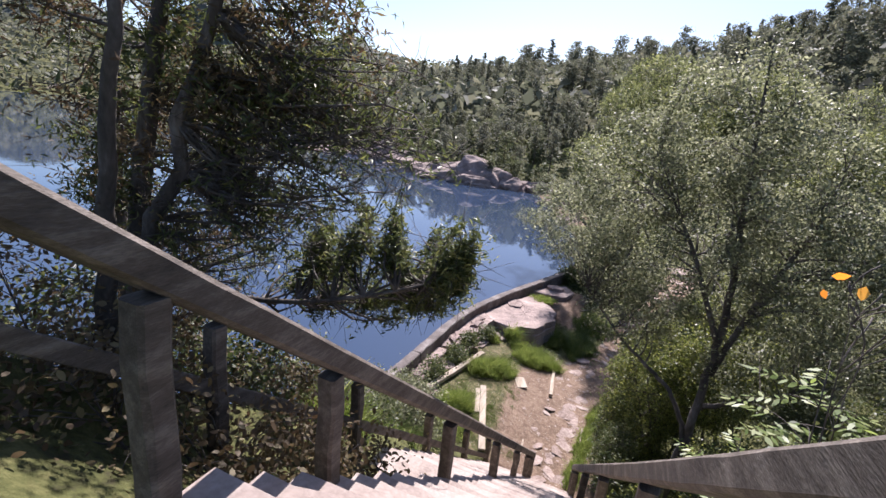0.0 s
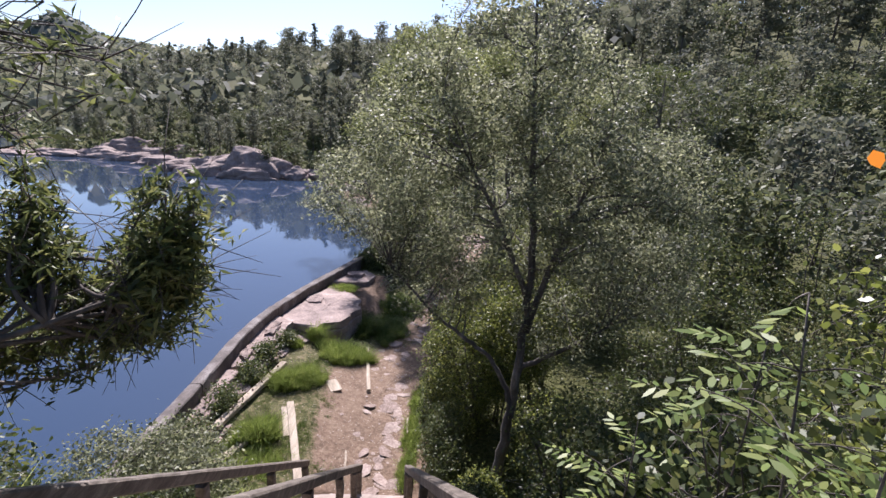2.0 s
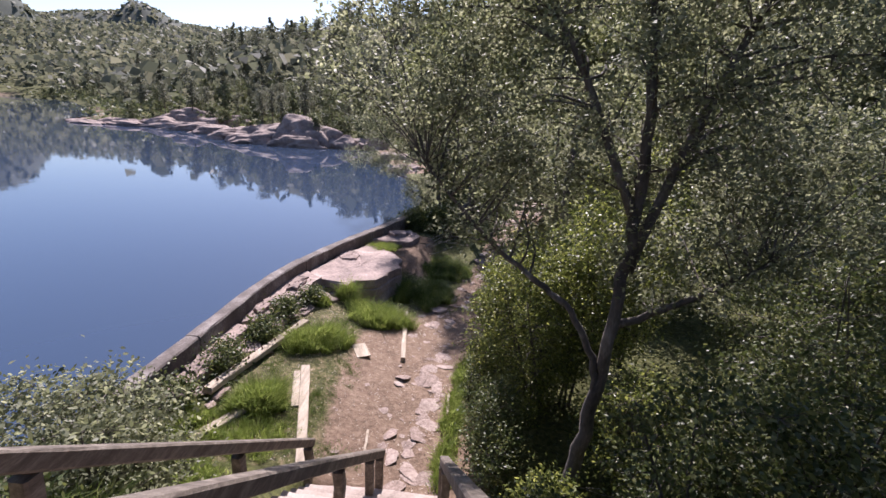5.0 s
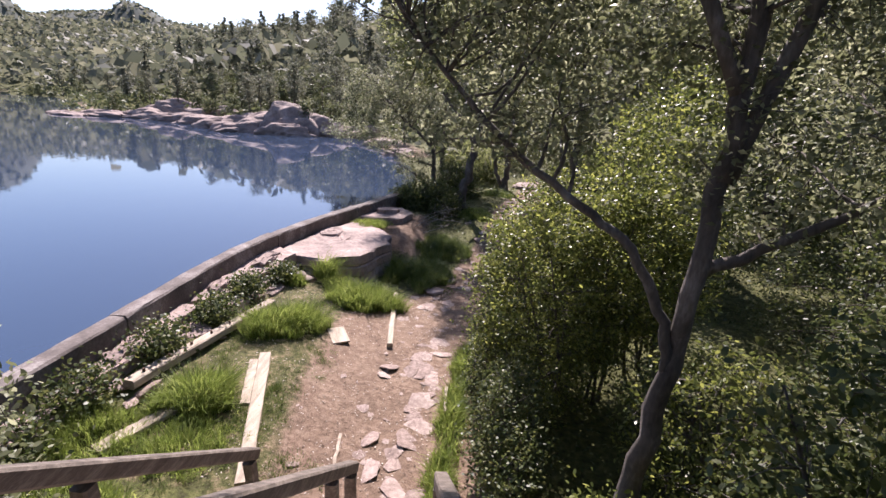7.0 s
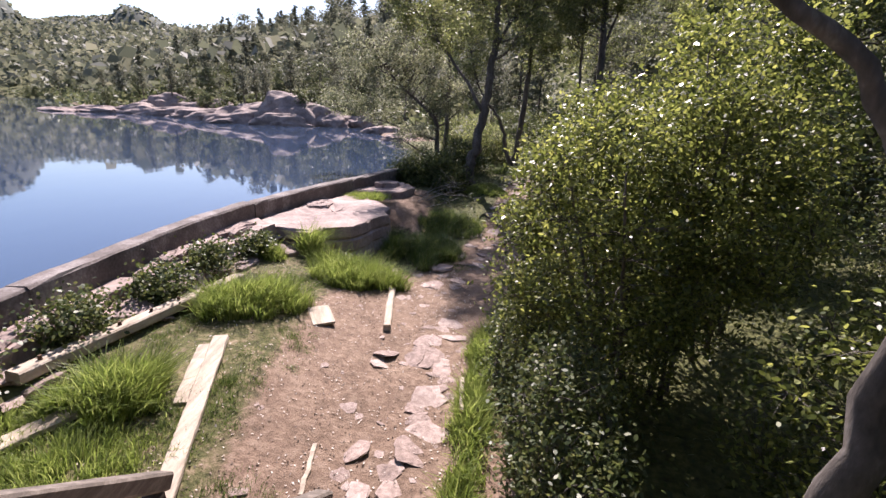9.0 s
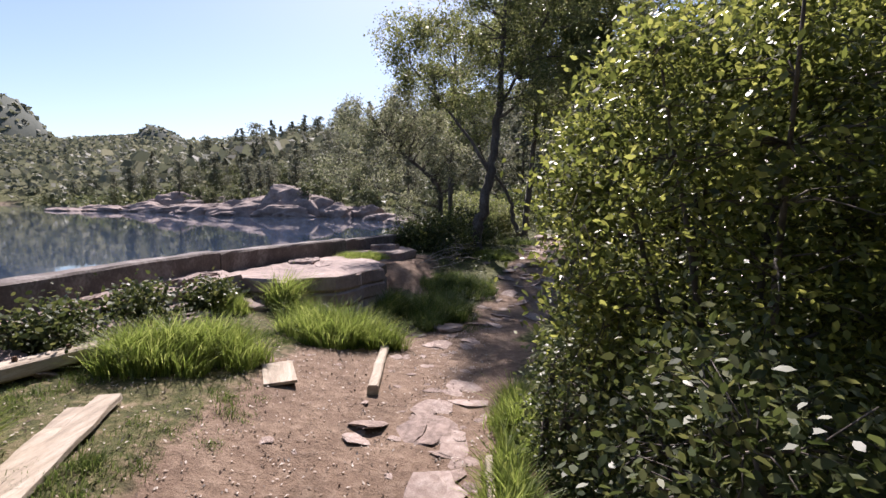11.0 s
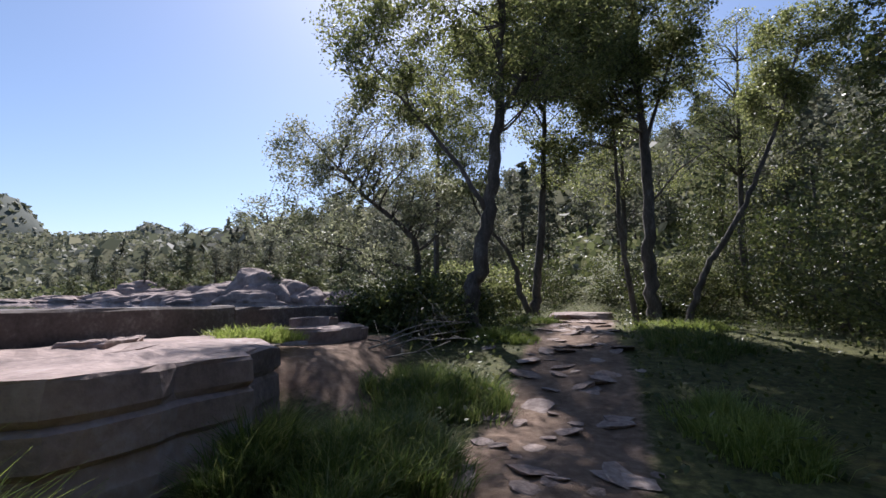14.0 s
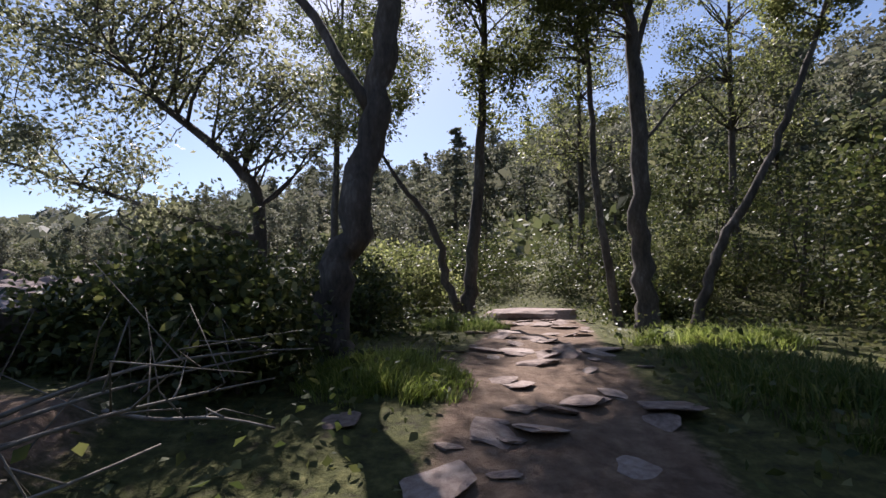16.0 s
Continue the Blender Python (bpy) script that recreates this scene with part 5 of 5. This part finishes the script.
for k, (cx, cy, rx, ry, z) in enumerate([(-2.5, 9.2, 0.4, 0.3, 0.92), (-3.6, 6.4, 0.35, 0.5, 0.84), (-4.25, 3.6, 0.25, 0.5, 0.87), (-4.45, 2.0, 0.18, 0.5, 0.87), (-3.75, 2.7, 0.25, 0.35, 0.5), (-4.45, -0.6, 0.18, 0.6, 0.86), (-3.6, 3.6, 0.4, 0.2, 0.45), (-4.1, 1.5, 0.2, 0.3, 0.62)]):
    ang = np.linspace(0, 6.283, 7, endpoint=False)
    q = np.random.RandomState(400 + k)
    slab("rock_slab", [(cx + math.cos(a) * rx * q.uniform(0.7, 1.2), cy + math.sin(a) * ry * q.uniform(0.7, 1.2)) for a in ang], -0.1, z, 400 + k, "thin layered granite plate on the ledge", (0.02, 0.03), 0.15)

# ---- far shore ----
for k, (x, y, sx, sy, sz, tn) in enumerate([(-21.0, 41.8, 4.8, 2.4, 1.9, 35), (-17.2, 40.6, 3.4, 2.2, 2.5, 10), (-13.4, 40.2, 2.2, 1.6, 1.3, 10), (-25.0, 43.2, 3.6, 1.8, 1.3, 35), (-11.0, 40.4, 1.8, 1.2, 1.1, 0), (-17.5, 38.4, 2.8, 1.2, 1.0, 0), (-29.8, 47.0, 3.2, 1.6, 0.9, 40), (-34.0, 49.8, 4.2, 1.8, 1.0, 25), (-39.5, 51.6, 4.2, 2.0, 1.1, 5), (-44.5, 50.8, 4.0, 1.7, 0.8, -10), (-49.0, 49.6, 3.0, 1.2, 0.5, -15), (-37.0, 54.0, 4.5, 2.2, 2.0, 20), (-31.5, 51.0, 3.5, 2.0, 1.8, 30), (-7.5, 33.5, 1.6, 1.2, 0.7, 20), (-5.0, 26.6, 1.2, 0.9, 0.6, 0), (-21.8, 39.6, 2.6, 1.2, 0.8, 35)]):
    rock("shore_rock", x, y, WATER_Z - 0.1, sx, sy, sz, 300 + k, "rounded pink-grey granite outcrop at the waterline", "rock", turn=tn, group="rocks along the far shore", sub=5, flat=0.0, rough=0.27)


def far_pine(h, seed, spread, cone, name, label, leaf_m, n=950, bare=0.4, size=0.42):
    r = np.random.RandomState(seed)
    th = thing(name, (0, 0, 0), label, "tree", "forest across the lake")
    tb = Tubes()
    P = np.stack([r.normal(0, 0.05, 8).cumsum() * 0.8, r.normal(0, 0.05, 8).cumsum() * 0.8, np.linspace(-0.3, h, 8)], 1)
    tb.add(P, np.linspace(0.022 * h * 0.7, 0.02, 8), 5, 0.1, r)
    C = []
    nb = 64 if cone else 34
    for k in range(nb):
        f = bare + (1 - bare) * (k + r.rand()) / nb
        z = f * h
        g = (1 - f) / (1 - bare)
        R = spread * ((g * 0.88 + 0.12) if cone else (0.35 + 0.75 * math.sin(math.pi * min(1, 0.12 + g * 0.8)))) * r.uniform(0.55, 1.15)
        a = r.uniform(0, 6.283)
        base = np.array([np.interp(z, P[:, 2], P[:, 0]), np.interp(z, P[:, 2], P[:, 1]), z])
        e = base + np.array([math.cos(a) * R, math.sin(a) * R, (-0.15 if cone else 0.25) * R])
        tb.add(np.array([base, (base + e) / 2 + (0, 0, 0.05), e]), [0.03, 0.02, 0.008], 3)
        m = n // nb
        t = r.uniform(0.25, 1.05, (m, 1))
        C.append(base + (e - base) * t + r.normal(0, (0.10 + 0.22 * g) if cone else 0.16 + 0.11 * spread, (m, 3)) * np.array([1, 1, 0.6]))
    part("trunk", tb.mesh("trunk", M_BARK), th)
    part("crown", quads_mesh("crown", leaves(np.concatenate(C), size, r, 0.5, 0.1), leaf_m), th)
    return th


PINE_L, SPRUCE_L, BIRCH_L = "dark green pine with a bare lower trunk", "pointed dark green spruce", "pale green birch among the pines"
protos = [far_pine(9.0, 1, 1.7, False, "pine_tree", PINE_L, L_FARP), far_pine(10.5, 2, 1.5, False, "pine_tree", PINE_L, L_FARP, bare=0.5), far_pine(8.0, 3, 1.9, False, "pine_tree", PINE_L, L_FARP, bare=0.3),
          far_pine(11.5, 4, 2.9, True, "spruce_tree", SPRUCE_L, L_FARP, bare=0.06, n=1900), far_pine(6.5, 5, 1.9, False, "birch_tree", BIRCH_L, L_FARB, bare=0.15), far_pine(4.5, 6, 1.7, False, "birch_tree", BIRCH_L, L_FARB, bare=0.05), far_pine(9.5, 7, 1.4, False, "pine_tree", PINE_L, L_FARP, bare=0.45)]
r = np.random.RandomState(77)
spots = []
X = np.concatenate([r.uniform(10, 34, 900), r.uniform(-45, 5, 900), r.uniform(-130, 75, 6000)])
Y = np.concatenate([r.uniform(-12, 45, 900), r.uniform(28, 66, 900), r.uniform(24, 165, 6000)])
Dl = lake_dist(X, Y)
Zg = ground_z(X, Y)
used = []
first = {i: True for i in range(len(protos))}
for x, y, d, z in zip(X, Y, Dl, Zg):
    if len(used) >= 640:
        break
    if d < 2.6 or (x > -3 and y < 24 and x < 11) or y > 40 + 2.2 * (120 - abs(x + 30)):
        continue
    dist = math.hypot(x, y + 5)
    if any((x - a) ** 2 + (y - b) ** 2 < (1.7 + 0.012 * dist) ** 2 for a, b in used):
        continue
    used.append((x, y))
    if d < 6:
        k = r.choice([0, 1, 4, 5, 5, 6])
    else:
        k = r.choice([0, 1, 2, 2, 4, 6, 4, 3])
    if x > 9 and y < 45:
        k = r.choice([0, 4, 4, 5, 4, 2])
    s = r.uniform(0.8, 1.3) * (0.52 + 0.5 * float(sstep(np.array(d), 4, 45)))
    if x > 9 and y < 45:
        s = r.uniform(0.6, 0.85)
    m = Matrix.Translation((x, y, z - 0.1)) @ Matrix.Rotation(r.uniform(0, 6.28), 4, 'Z') @ Matrix.Diagonal((s * r.uniform(0.85, 1.15), s, s, 1))
    if first[k]:
        first[k] = False
        protos[k].matrix_basis = m
    else:
        c = copy_thing(protos[k], m)
        c.matrix_basis = m
# the spruce that stands above the others
c = copy_thing(protos[3], Matrix.Translation((-31.0, 111, gz(-31.0, 111) - 0.2)))
c.matrix_basis = Matrix.Translation((-31.0, 111, gz(-31.0, 111) - 0.2)) @ Matrix.Diagonal((1.9, 1.9, max(0.8, (23.5 - gz(-31.0, 111)) / 11.5), 1))

# woods beyond, too far to tell apart
n = 80000
X, Y = r.uniform(-330, 260, n), r.uniform(60, 420, n)
keep = (lake_dist(X, Y) > 4)
X, Y = X[keep], Y[keep]
Z = ground_z(X, Y) + r.uniform(0.5, 7.0, len(X)) + 1.5 * waves(X, Y, 9, 31)
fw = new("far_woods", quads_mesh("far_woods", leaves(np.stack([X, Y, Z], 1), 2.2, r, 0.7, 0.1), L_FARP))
tagged(fw, "distant dark mixed forest covering the slopes", "forest", kind="stuff")
n = 26000
X, Y = r.uniform(-1500, 300, n), r.uniform(360, 1000, n)
HILLS = (X, Y)
# low scrub under the trees of the far shore
n = 52000
X, Y = r.uniform(-120, 40, n), r.uniform(24, 150, n)
keep = (lake_dist(X, Y) > 1.8)
X, Y = X[keep], Y[keep]
Z = ground_z(X, Y) + r.uniform(0.1, 2.2, len(X)) * (0.7 + 0.5 * waves(X, Y, 5, 32))
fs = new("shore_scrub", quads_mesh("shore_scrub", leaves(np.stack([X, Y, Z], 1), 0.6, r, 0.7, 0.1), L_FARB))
tagged(fs, "low heath and scrub under the pines", "scrub", kind="stuff")
# leaf litter and low plants on the shaded ground and slope
n = 26000
X, Y = np.concatenate([r.uniform(0.8, 13, n // 2), r.uniform(-1, 12, n // 2)]), np.concatenate([r.uniform(-12, 5, n // 2), r.uniform(5.5, 24, n // 2)])
keep = (lake_dist(X, Y) > 0.4) & (path_dist(X, Y) > 0.8) & ((Y > -2.4) | (X > 1.3)) & ((X > 1.2) | (Y > 5.5))
X, Y = X[keep], Y[keep]
Z = ground_z(X, Y) + np.abs(r.normal(0, 0.16, len(X)))
lp = new("low_plants", quads_mesh("low_plants", leaves(np.stack([X, Y, Z], 1), 0.075, r, 0.6, 0.1), L_DARK))
tagged(lp, "low herbs and bilberry covering the woodland floor", "undergrowth", kind="stuff")

# ---- distant hills ----
hx, hy = np.meshgrid(np.linspace(-1900, 900, 90), np.linspace(330, 1500, 60))


def dome(cx, cy, h, rx, ry, p=2.0):
    return h * np.exp(-(np.abs((hx - cx) / rx) ** p + np.abs((hy - cy) / ry) ** p))


HZ = np.maximum.reduce([dome(-634, 900, 154, 75, 120, 2.2), dome(-720, 930, 138, 460, 160, 2.0), dome(-20, 1000, 80, 500, 160), dome(-570, 510, 128, 66, 70, 4.0), dome(-700, 650, 110, 240, 90), dome(-1250, 600, 190, 420, 200)]) - 6 + 4 * waves(hx, hy, 120, 41) + 2 * waves(hx, hy, 40, 42)
hv = np.stack([hx, hy, HZ], -1).reshape(-1, 3)
ii = np.arange(hv.shape[0]).reshape(hx.shape)
hf = np.stack([ii[:-1, :-1], ii[:-1, 1:], ii[1:, 1:], ii[1:, :-1]], -1).reshape(-1, 4)
tagged(new("backdrop", mesh_of("backdrop", hv, hf, M_HILL, True)), "hazy forested hills with a rounded rocky top", "hill", kind="structure")
gi, gj = np.clip((HILLS[0] + 1900) / 2800 * 89, 0, 88.9), np.clip((HILLS[1] - 330) / 1170 * 59, 0, 58.9)
i0, j0 = gi.astype(int), gj.astype(int)
fi, fj = gi - i0, gj - j0
hz = (HZ[j0, i0] * (1 - fi) + HZ[j0, i0 + 1] * fi) * (1 - fj) + (HZ[j0 + 1, i0] * (1 - fi) + HZ[j0 + 1, i0 + 1] * fi) * fj
ok = hz > 2
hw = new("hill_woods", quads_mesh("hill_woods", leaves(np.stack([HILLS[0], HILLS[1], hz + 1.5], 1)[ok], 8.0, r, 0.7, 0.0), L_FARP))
tagged(hw, "distant trees covering the hazy hills", "forest", kind="stuff")
# chips, twigs and pebbles strewn over the trodden yard
n = 5000
X, Y = r.uniform(-3.8, 0.2, n), r.uniform(-2.4, 5.0, n)
Z = ground_z(X, Y) + 0.008
ch = new("litter", quads_mesh("litter", leaves(np.stack([X, Y, Z], 1), 0.03, r, 0.5, 0.0, 3.0), M_LITTER))
tagged(ch, "small pebbles, chips and dry leaves on trodden earth", "litter", kind="stuff")
